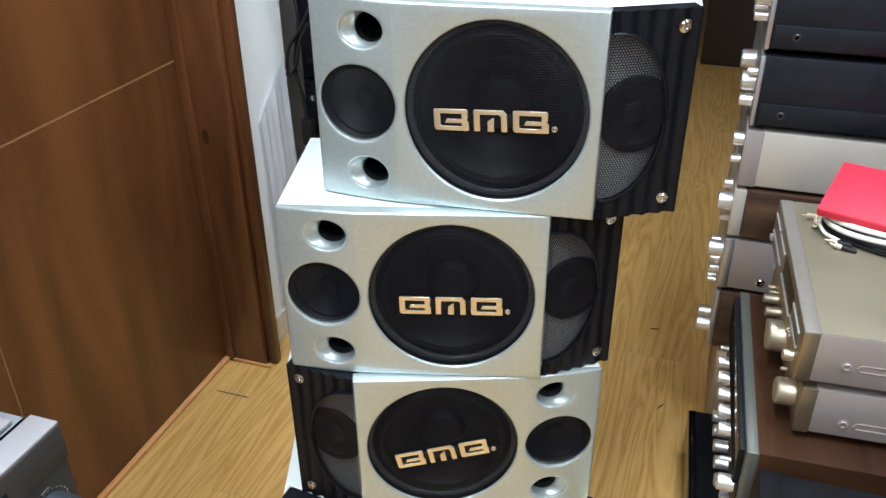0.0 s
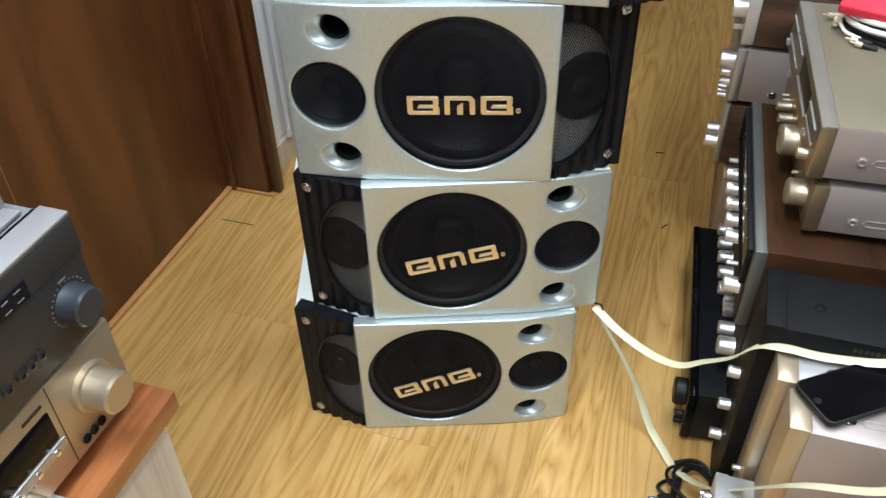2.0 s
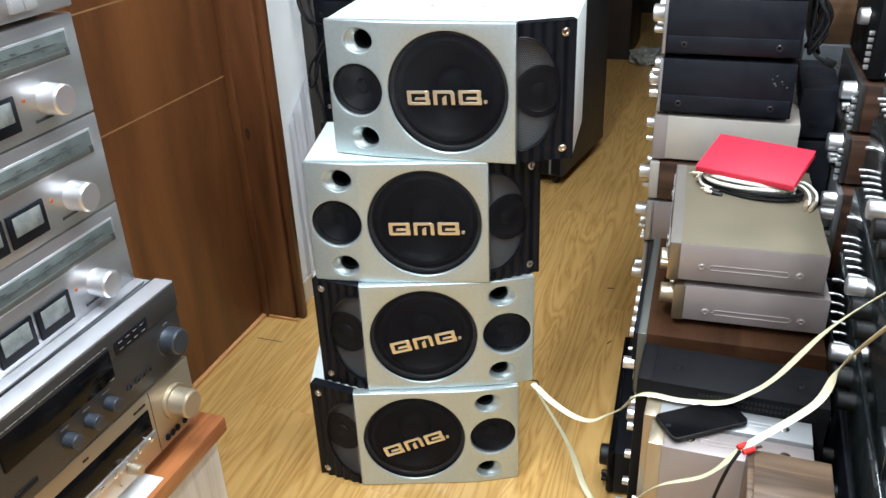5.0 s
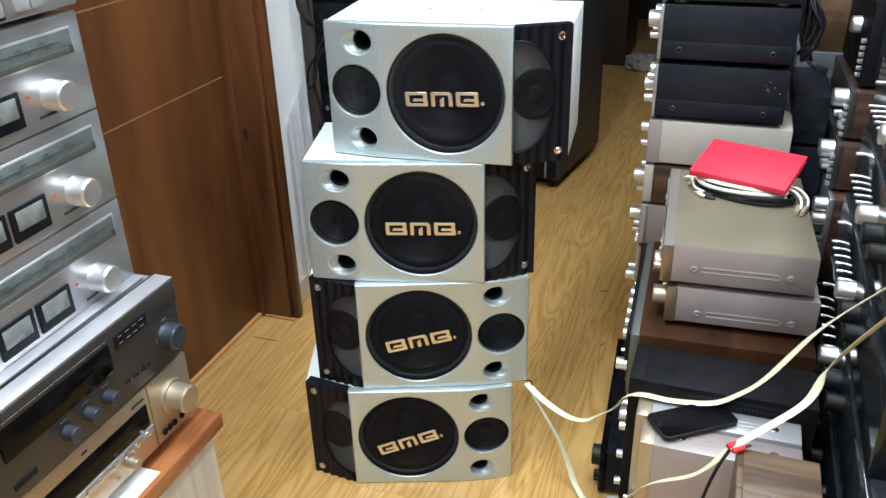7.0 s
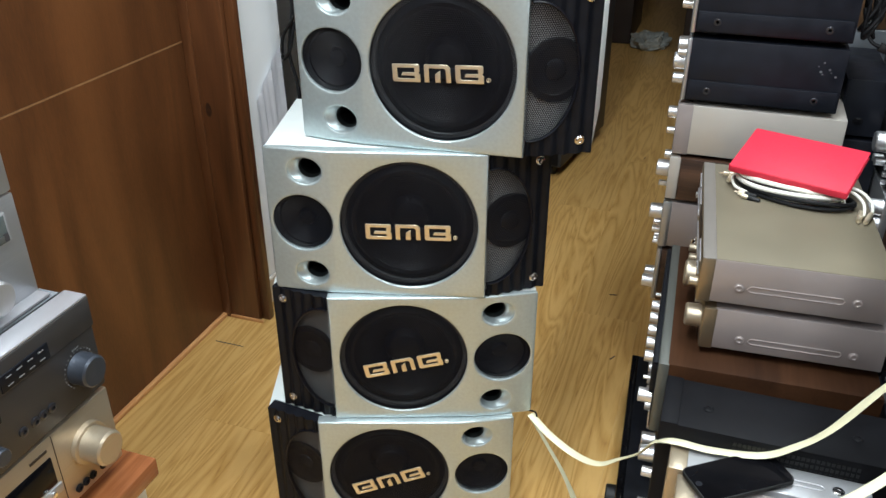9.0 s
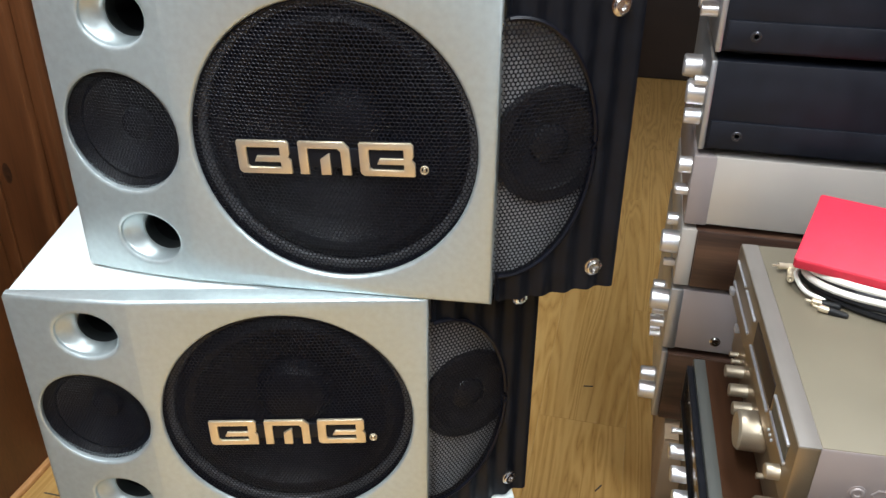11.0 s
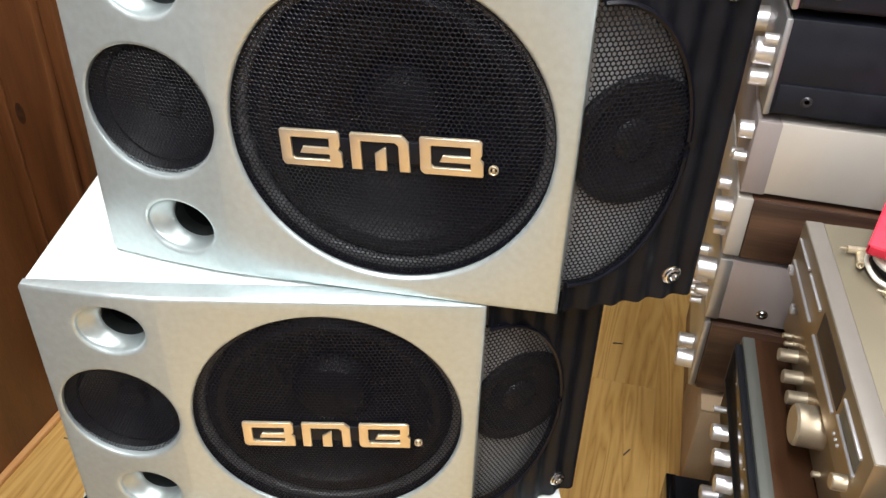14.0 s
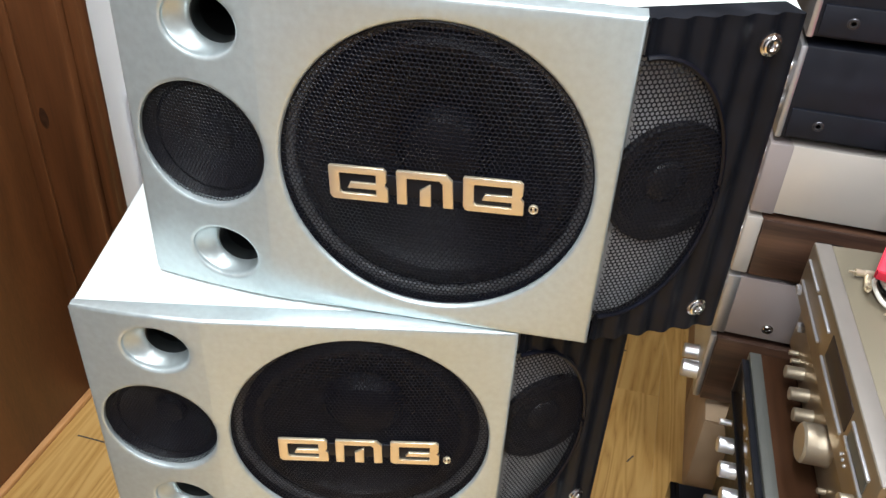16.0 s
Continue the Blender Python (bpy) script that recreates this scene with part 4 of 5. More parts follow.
component("amplifier", pose(0.205, 0.765, 0.0), 0.10, 0.40, 0.20, M_GREYAL, M_GREYAL, "pale grey metal unit on the floor", front_t=0.02, feet=False, screws=False, knobs=[(0.02, 0.16, 0.006, 0.014, M_CHROME), (0.04, 0.16, 0.006, 0.014, M_CHROME), (0.06, 0.16, 0.006, 0.014, M_CHROME), (0.08, 0.16, 0.008, 0.018, M_CHROME)], group="hi-fi stack")

# ---- counter and the stack on it ----
counter = thing("counter", pose(0, 0, 0), "low counter with a glossy cherry wood top and pale board sides", "counter")
part("worktop", B(XW + 0.001, -0.518, -1.6, 0.594, 0.418, 0.452, 0.003), M_CHERRY, counter, "glossy red-brown cherry worktop")
part("front_board", B(-0.555, -0.535, -1.55, 0.575, 0.0, 0.4175, 0.001), M_BEIGE, counter, "pale ash board")
part("end_board", B(XW + 0.02, -0.5555, 0.555, 0.573, 0.0, 0.4175, 0.001), M_BEIGE, counter, "pale ash board")


def left(x, y, z, dz=0.0):
    return pose(x, y, z, 0, 0, 180 + dz)


def bars(parent, rows, x, material):
    """Unreadable lettering: thin bars at (y, z, length, height) on the front."""
    for y, z, ln, hh in rows:
        part("print_bar", B(x - 0.0006, x + 0.0006, y - ln / 2, y + ln / 2, z - hh / 2, z + hh / 2), material, parent)


av = component("receiver", left(-0.550, 0.562, 0.452, -1), 0.435, 0.40, 0.157, M_CHAMPTOP, M_CHAMP, "champagne surround receiver with a large volume knob", "receiver", front_t=0.03, screws=False, foot_h=0.026, knobs=[(0.056, 0.098, 0.033, 0.008, M_CHAMP), (0.056, 0.098, 0.0265, 0.042, M_CHAMP), (0.188, 0.052, 0.0100, 0.022, M_CHAMP), (0.218, 0.042, 0.003, 0.006, M_CHAMP), (0.175, 0.062, 0.003, 0.006, M_CHAMP)], group="left stack")
part("display_window", B(-0.002, 0.001, 0.122, 0.395, 0.081, 0.127, 0.002), M_GLASSBLK, av, "black display window")
part("flap", B(-0.003, 0.001, 0.116, 0.42, 0.063, 0.079, 0.002), M_ALU, av, "patterned silver flap")
part("panel_seam", B(-0.0006, 0.0006, 0.1125, 0.1135, 0.028, 0.155), M_DARKBR, av, "dark seam between the panels")
for k in range(9):
    part("small_button", lathe([(0.0042, 0), (0.0042, 0.003), (0.003, 0.004), (0, 0.004)], 14, Matrix.Translation((-0.003, 0.135 + k * 0.031, 0.071)) @ AXX), M_CHROME, av)
for yy in (0.041, 0.063, 0.077, 0.091):
    part("socket", lathe([(0.0065, 0), (0.0065, 0.002), (0.0045, 0.003), (0.003, 0.003), (0.003, 0.0005), (0, 0.0005)], 16, Matrix.Translation((0, yy, 0.041)) @ AXX), M_BLACKPL, av, "black jack socket")
bars(av, [(0.14, 0.140, 0.03, 0.004), (0.27, 0.140, 0.012, 0.004)], -0.0005, M_DARKBR)

dk = component("receiver", left(-0.548, 0.562, 0.609), 0.435, 0.42, 0.155, M_STEELG, M_TITAN, "titanium-grey surround receiver with blue-grey knobs", "receiver", front_t=0.045, screws=False, knobs=[(0.040, 0.062, 0.0235, 0.028, M_BLUEKNOB), (0.203, 0.046, 0.0120, 0.022, M_BLUEKNOB), (0.248, 0.046, 0.0120, 0.022, M_BLUEKNOB), (0.295, 0.046, 0.0120, 0.022, M_BLUEKNOB)], group="left stack")
part("top_trim", B(-0.002, 0.034, 0.0, 0.435, 0.1552, 0.159, 0.001), M_PALEAL, dk, "pale silver top strip")
part("front_step", B(-0.003, 0.001, 0.0, 0.435, 0.110, 0.1548, 0.001), M_TITAN, dk)
part("display_window", B(-0.0045, 0.001, 0.178, 0.408, 0.078, 0.132, 0.002), M_GLASSBLK, dk, "black display window")
part("button_block", B(-0.0045, 0.001, 0.084, 0.166, 0.112, 0.136, 0.001), M_BLACKPL, dk, "black button block")
bars(dk, [(0.098 + 0.018 * k, z, 0.009, 0.0012) for k in range(4) for z in (0.118, 0.130)], -0.0048, M_PALEINK)
bars(dk, [(0.186 + k * 0.0115, 0.1385, 0.006 + 0.003 * (k % 3), 0.0011) for k in range(20)], -0.0033, M_PALEINK)
bars(dk, [(0.203, 0.067, 0.016, 0.002), (0.248, 0.067, 0.016, 0.002), (0.295, 0.067, 0.016, 0.002), (0.040, 0.094, 0.012, 0.002)], -0.0003, M_PALEINK)
for k in range(22):
    a = radians(-140 + 280 * k / 21)
    part("tick", B(-0.0006, 0.0006, 0.040 + 0.028 * math.sin(a) - 0.0009, 0.040 + 0.028 * math.sin(a) + 0.0009, 0.062 + 0.028 * math.cos(a) - 0.0009, 0.062 + 0.028 * math.cos(a) + 0.0009), M_PALEINK, dk)
for yy in (0.101, 0.117, 0.131, 0.152):
    part("socket", lathe([(0.007, 0), (0.007, 0.002), (0.005, 0.003), (0.003, 0.003), (0.003, 0.0005), (0, 0.0005)], 16, Matrix.Translation((0, yy, 0.040)) @ AXX), M_DARKCHR, dk, "jack socket with a steel ring")
part("slot_button", B(-0.002, 0.001, 0.362, 0.405, 0.025, 0.034, 0.001), M_BLACKPL, dk, "black slot")


def tuner(z, label, x=-0.614, y=0.550, lip=False):
    t = component("tuner", left(x, y, z, 0.6), 0.42, 0.36, 0.155, M_GREYAL, M_ALU, label, "tuner", front_t=0.02, screws=False, foot_h=0.004, knobs=[(0.087, 0.048, 0.0235, 0.034, M_KNOB)], group="silver tuners")
    part("dial_frame", B(-0.0015, 0.001, 0.022, 0.405, 0.094, 0.136, 0.001), M_GREYAL, t, "bright frame of the dial")
    part("dial_window", B(-0.002, 0.0, 0.025, 0.402, 0.097, 0.133, 0.0008), M_DIAL, t, "pale glass tuning dial")
    part("dial_rail", B(-0.0032, 0.0, 0.025, 0.402, 0.097, 0.107, 0.0008), M_STRIP, t)
    part("pointer", B(-0.0036, -0.001, 0.0262, 0.033, 0.098, 0.109), M_INK, t, "dark dial pointer")
    bars(t, [(0.075 + k * 0.036, 0.1145, 0.006, 0.0012) for k in range(9)] + [(0.085 + k * 0.045, 0.124, 0.011, 0.0012) for k in range(7)] + [(0.22, 0.119, 0.34, 0.0005)], -0.0023, M_INK)
    for yy in (0.186, 0.265):
        mt = part("meter", B(-0.004, 0.001, yy - 0.036, yy + 0.036, 0.019, 0.071, 0.002), M_BLACKPL, t, "black-framed level meter")
        part("meter_face", B(-0.0046, -0.003, yy - 0.027, yy + 0.027, 0.035, 0.065, 0.0008), M_METER, mt, "pale meter face")
    if lip:
        part("lip", prism([(-0.022, 0.004), (0.0, 0.004), (0.0, 0.416), (-0.022, 0.416)], 0.0045, 0.0085, 0.001), M_PALEAL, t, "bright bevelled lower lip")
    part("lamp", lathe([(0.0028, 0), (0.0028, 0.0012), (0, 0.002)], 12, Matrix.Translation((0, 0.132, 0.058)) @ AXX), M_LED, t, "small orange lamp")
    bars(t, [(0.10, 0.022, 0.030, 0.004), (0.118, 0.022, 0.004, 0.005)], -0.0003, M_INK)
    part("tab", B(-0.0016, 0.0, 0.044, 0.051, 0.034, 0.041), M_INK, t, "small dark mark")
    return t


tuner(0.762, "brushed silver tuner with two meters, lowest of three", lip=True)
tuner(0.917, "brushed silver tuner with two meters, between two others")
tuner(1.072, "brushed silver tuner with two meters, under a cassette deck")
ck = component("cassette_deck", left(-0.610, 0.552, 1.228, 0.3), 0.42, 0.34, 0.14, M_GREYAL, M_ALU, "silver deck with piano keys in a black bay", "cassette deck", front_t=0.02, screws=False, group="left stack", buttons=[(0.085, 0.03, 0.022, 0.022, 0.008, M_GREYAL), (0.11, 0.03, 0.022, 0.022, 0.008, M_GREYAL)])
part("key_bay", B(-0.002, 0.001, 0.14, 0.34, 0.012, 0.05, 0.002), M_BLACKPL, ck, "black key bay")
for k in range(7):
    part("piano_key", B(-0.012, -0.001, 0.15 + k * 0.025, 0.168 + k * 0.025, 0.018, 0.042, 0.002), M_KNOB, ck)

# ---- column of receivers further right ----
def keys(n, y, z, pitch=0.018):
    return [(y, z + pitch * k, 0.010, 0.011, 0.012, M_KNOB) for k in range(n)]


component("receiver", pose(0.622, 1.70, 0.330, 0, 0, 2), 0.44, 0.36, 0.242, M_WALNUT, M_ALU, "tall receiver with walnut sides and two round silver knobs", "receiver", front_t=0.014, side=M_WALNUT, screws=False, knobs=[(0.03, 0.215, 0.019, 0.034, M_KNOB), (0.03, 0.175, 0.019, 0.034, M_KNOB), (0.04, 0.12, 0.008, 0.02, M_BLACKPL)] + levers(6, 0.08, 0.22, 0.06), buttons=keys(5, 0.016, 0.05), group="right column")
component("receiver", pose(0.622, 1.75, 0.573, 0, 0, 2), 0.44, 0.36, 0.130, M_WALNUT, M_TITAN, "walnut-sided receiver with a large round silver knob", "receiver", front_t=0.014, side=M_WALNUT, screws=False, knobs=[(0.062, 0.098, 0.024, 0.036, M_KNOB), (0.075, 0.045, 0.010, 0.022, M_KNOB), (0.10, 0.045, 0.010, 0.022, M_KNOB)], buttons=keys(5, 0.014, 0.02), group="right column")
component("receiver", pose(0.634, 1.78, 0.704, 0, 0, 2), 0.44, 0.36, 0.131, M_WALNUT, M_TITAN, "walnut-sided receiver under a tall dark unit", "receiver", front_t=0.014, side=M_WALNUT, screws=False, knobs=[(0.062, 0.098, 0.024, 0.036, M_KNOB), (0.11, 0.04, 0.011, 0.02, M_KNOB)], buttons=keys(6, 0.014, 0.015) + [(0.055, 0.052, 0.022, 0.014, 0.014, M_KNOB), (0.050, 0.030, 0.022, 0.016, 0.014, M_KNOB)], group="right column")
component("tuner", pose(0.650, 1.80, 0.836, 0, 0, 2), 0.44, 0.30, 0.215, M_BLACKST, M_DARKST, "dark unit with a column of small silver push keys", "tuner", front_t=0.03, screws=False, buttons=keys(6, 0.035, 0.030, 0.017), knobs=[(0.16, 0.13, 0.022, 0.025, M_KNOB)], group="right column")
tagged(mesh_ob("low_cabinet", B(0.63, 1.05, 1.69, 2.30, 0.0, 0.329, 0.004), M_BLACKST), "black steel cabinet under the walnut receivers", "cabinet")
component("amplifier", pose(0.505, 1.855, 0.652), 0.30, 0.095, 0.144, M_BLACKST, M_BLACKST, "dull black steel case behind the stack", front_t=0.006, screw_mat=M_DARKST, screw_in=0.034, screw_z=0.25, group="back row")
component("amplifier", pose(0.515, 2.16, 0.714), 0.38, 0.15, 0.125, M_STEELG, M_STEELG, "grey painted steel case with a slotted side", groove=True, front_t=0.012, feet=False, screws=False, screw_z=0.20, group="back row")
component("receiver", pose(0.525, 2.17, 0.840), 0.36, 0.14, 0.150, M_WOODB, M_TITAN, "brown veneered receiver on a grey steel case", "receiver", front_t=0.012, screws=False, feet=False, group="back row")
tagged(mesh_ob("equipment_stand", B(0.515, 0.61, 1.86, 2.52, 0.0, 0.651, 0.004), M_BLACKST), "black steel stand in the back row", "stand")
tagged(mesh_ob("equipment_shelf", B(0.515, 0.66, 2.16, 2.52, 0.6515, 0.713, 0.004), M_BLACKST), "black steel shelf carrying the back row", "shelf")
tagged(mesh_ob("wooden_crate", B(0.54, 1.0, 2.55, 2.9, 0.0, 1.18, 0.004), M_CARD), "plain brown wooden box at the back", "box")

# black mixers with lever switches beside the gilded amplifiers
for z0, hh, x0, yy, nlev in ((0.0, 0.17, 0.610, 0.62, 0), (0.17, 0.17, 0.622, 0.62, 0), (0.34, 0.15, 0.628, 0.66, 7), (0.49, 0.17, 0.632, 0.72, 8), (0.66, 0.17, 0.640, 0.74, 8), (0.83, 0.16, 0.648, 0.76, 8)):
    if nlev:
        e = 1.50 - yy
        kn = levers(nlev, e - 0.27, e, hh * 0.34) + [(e - 0.33, hh * 0.62, 0.020, 0.036, M_KNOB), (e - 0.42, hh * 0.62, 0.022, 0.036, M_RUBBER), (e - 0.50, hh * 0.62, 0.018, 0.034, M_RUBBER), (e - 0.04, hh * 0.74, 0.004, 0.016, M_KNOB)]
        component("mixer", pose(x0, yy, z0), 1.54 - yy, 0.34, hh, M_BLACKST, M_SMOKE, "black mixer with a smoky glossy front and silver lever switches", "mixer", front_t=0.012, feet=False, screws=False, knobs=kn, group="mixers")
    else:
        kn = [(0.10 + 0.11 * k, hh * 0.5, 0.016, 0.024, M_RUBBER) for k in range(6)] + [(0.14 + 0.11 * k, hh * 0.25, 0.007, 0.02, M_BLACKPL) for k in range(5)]
        component("amplifier", pose(x0, yy, z0), 0.76, 0.36, hh, M_BLACKST, M_BLACKPL, "black amplifier with a row of round black knobs", front_t=0.012, feet=False, screws=False, knobs=kn, group="mixers")

# ---- behind the loudspeakers ----
cab = thing("equipment_cabinet", pose(-0.318, 2.86, 0.0, 0, 0, -9), "dark grey steel cabinet on castors with a white sticker", "cabinet")
part("body", B(-0.60, 0.0, 0.0, 0.55, 0.05, 1.02, 0.006), M_CABG, cab)
part("edge_strip", B(-0.062, -0.052, -0.0105, -0.008, 0.06, 1.0, 0.001), M_STEELG, cab, "pale grey edge strip")
part("front_plate", B(-0.59, -0.012, -0.008, -0.0005, 0.06, 1.0, 0.003), M_DARKST, cab)
part("sticker", B(-0.125, -0.075, -0.0105, -0.008, 0.135, 0.165), M_PAPER, cab, "white paper sticker with dark marks")
for k in range(4):
    part("print_bar", B(-0.120 + 0.011 * k, -0.112 + 0.011 * k, -0.0112, -0.0104, 0.14, 0.16), M_INK, cab)
for cx in (-0.55, -0.05):
    for cy in (0.05, 0.5):
        part("castor", lathe([(0, -0.012), (0.024, -0.012), (0.026, -0.006), (0.026, 0.006), (0.024, 0.012), (0, 0.012)], 20, Matrix.Translation((cx, cy, 0.026)) @ AXX), M_RUBBER, cab, "black rubber castor")
        part("castor_fork", B(cx - 0.018, cx + 0.018, cy - 0.012, cy + 0.012, 0.04, 0.052), M_CHROME, cab)
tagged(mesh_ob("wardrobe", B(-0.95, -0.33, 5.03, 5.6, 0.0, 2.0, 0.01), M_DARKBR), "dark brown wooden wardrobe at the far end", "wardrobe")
tagged(mesh_ob("low_shelf", B(0.0, 1.2, 4.6, 5.1, 0.0, 0.8, 0.01), M_DARKBR), "dark brown shelf at the far end", "shelf")
rag = bmesh.new()
bmesh.ops.create_icosphere(rag, subdivisions=4, radius=1.0)
for v in rag.verts:
    p = v.co.copy()
    k = 1 + 0.35 * noise.noise(p * 2.1) + 0.2 * noise.noise(p * 5.0)
    v.co = Vector((p.x * 0.11 * k, p.y * 0.13 * k, max(-0.001, (p.z + 0.55) * 0.055 * k)))
ragob = tagged(mesh_ob("cleaning_rag", rag, M_RAG), "crumpled grey cleaning cloth on the floor", "cloth")
ragob.matrix_world = pose(-0.21, 5.02, 0.001)

# dark rack and hanging leads next to the white wall
rack = thing("equipment_rack", pose(-0.965, 1.94, 0.0), "black rack filled with dark sockets and patch panels", "rack")
part("frame", B(0.0, 0.44, 0.02, 0.42, 0.0, 1.75, 0.004), M_BLACKST, rack)
for k in range(11):
    z = 0.08 + 0.15 * k
    dv = part("rack_unit", B(0.012, 0.428, 0.0, 0.0195, z, z + 0.135, 0.003), M_BLACKPL if k % 2 else M_DARKST, rack)
    for j in range(7):
        part("socket", lathe([(0.008, 0), (0.008, 0.004), (0.005, 0.005), (0.004, 0.001), (0, 0.001)], 12, Matrix.Translation((0.035 + 0.058 * j, 0.0, z + 0.04 + 0.05 * ((j * 7 + k * 3) % 2))) @ AXY), M_CHROME if (j + k) % 3 == 0 else M_RUBBER, dv)


def lead(name, ctrl, r, material, label, category="cable", flat=1.0, n=8, per=8):
    return tagged(mesh_ob(name, sweep(smooth_path(ctrl, per), r, n, flat), material), label, category)


lead("power_lead", [(-0.93, 1.90, 1.15), (-0.925, 1.86, 0.98), (-0.90, 1.84, 0.86), (-0.915, 1.83, 0.74), (-0.90, 1.83, 0.66), (-0.895, 1.83, 0.60)], 0.005, M_WIREB, "black power lead hanging beside the white wall")
lead("power_lead", [(-0.90, 1.90, 0.92), (-0.86, 1.84, 0.90), (-0.885, 1.82, 0.84), (-0.925, 1.82, 0.78), (-0.93, 1.82, 0.72), (-0.905, 1.82, 0.75), (-0.89, 1.83, 0.82), (-0.87, 1.88, 0.86)], 0.0045, M_WIREB, "black power lead tied in a loop beside the white wall")
lead("power_lead", [(-0.94, 1.90, 1.3), (-0.93, 1.85, 1.12), (-0.945, 1.83, 1.0), (-0.92, 1.83, 0.93), (-0.90, 1.88, 0.90)], 0.006, M_WIREB, "thick black power lead hanging down")
plug = thing("power_plug", pose(-0.895, 1.83, 0.555), "black moulded mains plug at the end of a lead", "plug")
part("body", prism([(-0.014, -0.01), (0.014, -0.01), (0.018, 0.01), (-0.018, 0.01)], -0.02, 0.05, 0.004), M_RUBBER, plug)
part("pin", B(-0.009, -0.006, -0.003, 0.003, -0.036, -0.02), M_CHROME, plug)
part("pin", B(0.006, 0.009, -0.003, 0.003, -0.036, -0.02), M_CHROME, plug)

# leads behind the black amplifiers
random.seed(5)
for k in range(10):
    x, y = 0.490 + random.uniform(0, 0.022), 1.76 + random.uniform(0, 0.10)
    lead("power_lead", [(x - 0.01, y + 0.08, 1.10), (x + random.uniform(0, 0.02), y, 1.045), (x + random.uniform(0.0, 0.035), y - 0.02, 0.99), (x + random.uniform(-0.01, 0.03), y - 0.025, 0.935 - 0.003 * k), (x + random.uniform(0.01, 0.04), y, 0.95), (x + 0.01, y + 0.03, 1.02)], 0.0040, M_WIREB, "black power lead bundled behind the amplifiers")
lead("power_lead", [(0.495, 1.78, 0.97), (0.508, 1.765, 0.925), (0.522, 1.755, 0.905), (0.540, 1.755, 0.897)], 0.004, M_WIREB, "black power lead with its plug hanging free")
hp = thing("power_plug", pose(0.548, 1.755, 0.893, 0, 110, 0), "black two-pin plug hanging from a lead", "plug")
part("body", prism([(-0.008, -0.006), (0.008, -0.006), (0.010, 0.006), (-0.010, 0.006)], -0.012, 0.018, 0.002), M_RUBBER, hp)
for dx in (-0.005, 0.005):
    part("pin", B(dx - 0.001, dx + 0.001, -0.002, 0.002, 0.018, 0.030), M_CHROME, hp)
for k in range(5):
    y = 1.2 + 0.05 * k
    lead("power_lead", [(0.575, y, 0.52), (0.595, y - 0.02, 0.46), (0.60, y + 0.02, 0.40), (0.592, y + 0.03, 0.30), (0.60, y, 0.05)], 0.0035, M_WIREB, "black lead hanging behind the champagne amplifiers")

# ---- red book, phono leads, telephone, straps ----
BK = Matrix.Translation((0.275, 1.467, 0.694)) @ Matrix.Rotation(radians(-18.4), 4, "Z") @ Matrix.Rotation(radians(13), 4, "X")
book = thing("notebook", BK, "closed red cloth-bound notebook lying on coiled phono leads", "book")
part("cover", B(0.0, 0.226, 0.0, 0.152, 0.0125, 0.0155, 0.0012), M_RED, book)
part("cover", B(0.0, 0.226, 0.0, 0.152, 0.0, 0.003, 0.0012), M_RED, book)
part("spine", B(-0.0015, 0.0, 0.001, 0.151, 0.001, 0.0145, 0.0006), M_RED, book)
part("fore_edge_flap", B(0.001, 0.2255, -0.0015, 0.0, 0.001, 0.0145, 0.0006), M_RED, book)
part("pages", B(0.001, 0.221, 0.002, 0.150, 0.0032, 0.0123), M_PAGES, book, "cream page block")
for rr_, wd in ((0.022, 0.0012), (0.015, 0.0010), (0.008, 0.0012)):
    ring = sweep([(0.168 + rr_ * math.cos(2 * math.pi * k / 28), 0.045 + rr_ * 0.8 * math.sin(2 * math.pi * k / 28), 0.0154) for k in range(29)], wd, 5, 0.25)
    part("embossed_ring", ring, M_RED, book, "blind-stamped ring")


def coil(name, cx, cy, a, b, z, r, material, label, turns=2, deg=-15.0):
    pts = []
    for k in range(40 * turns + 1):
        an = 2 * math.pi * k / 40
        w = 1 + 0.05 * math.sin(an * 0.5 + a * 90) + 0.03 * math.sin(an * 1.7)
        p = Matrix.Rotation(radians(deg), 3, "Z") @ Vector((a * w * math.cos(an), b * w * math.sin(an), 0))
        pts.append((cx + p.x, cy + p.y, z + r * (0.3 + 2.0 * (k / 40)) + 0.002 * math.sin(an * 2.3)))
    return tagged(mesh_ob(name, sweep(pts, r, 8), material), label, "cable")


ZG = 0.6585
coil("phono_lead", 0.405, 1.462, 0.112, 0.052, ZG, 0.0042, M_WIREB, "black phono lead coiled on the amplifier", 2, -17)
coil("phono_lead", 0.395, 1.468, 0.100, 0.050, ZG + 0.005, 0.0048, M_WIREW, "thick cream phono lead coiled on the amplifier", 3, -15)
coil("phono_lead", 0.40, 1.480, 0.088, 0.046, ZG + 0.007, 0.0032, M_WIREG, "grey phono lead coiled on the amplifier", 2, -20)
lead("phono_lead", [(0.30, 1.52, 0.668), (0.285, 1.49, 0.672), (0.292, 1.455, 0.668), (0.315, 1.437, 0.666)], 0.003, M_WIREW, "white phono lead curling beside the book")
lead("phono_lead", [(0.47, 1.46, 0.69), (0.515, 1.455, 0.692), (0.540, 1.43, 0.68), (0.540, 1.40, 0.668), (0.530, 1.385, 0.665)], 0.003, M_WIREW, "white phono lead curling over the amplifier edge")
lead("phono_lead", [(0.48, 1.45, 0.685), (0.505, 1.445, 0.690), (0.525, 1.425, 0.680), (0.527, 1.40, 0.668), (0.518, 1.388, 0.665)], 0.003, M_WIREW, "white phono lead beside a second one")


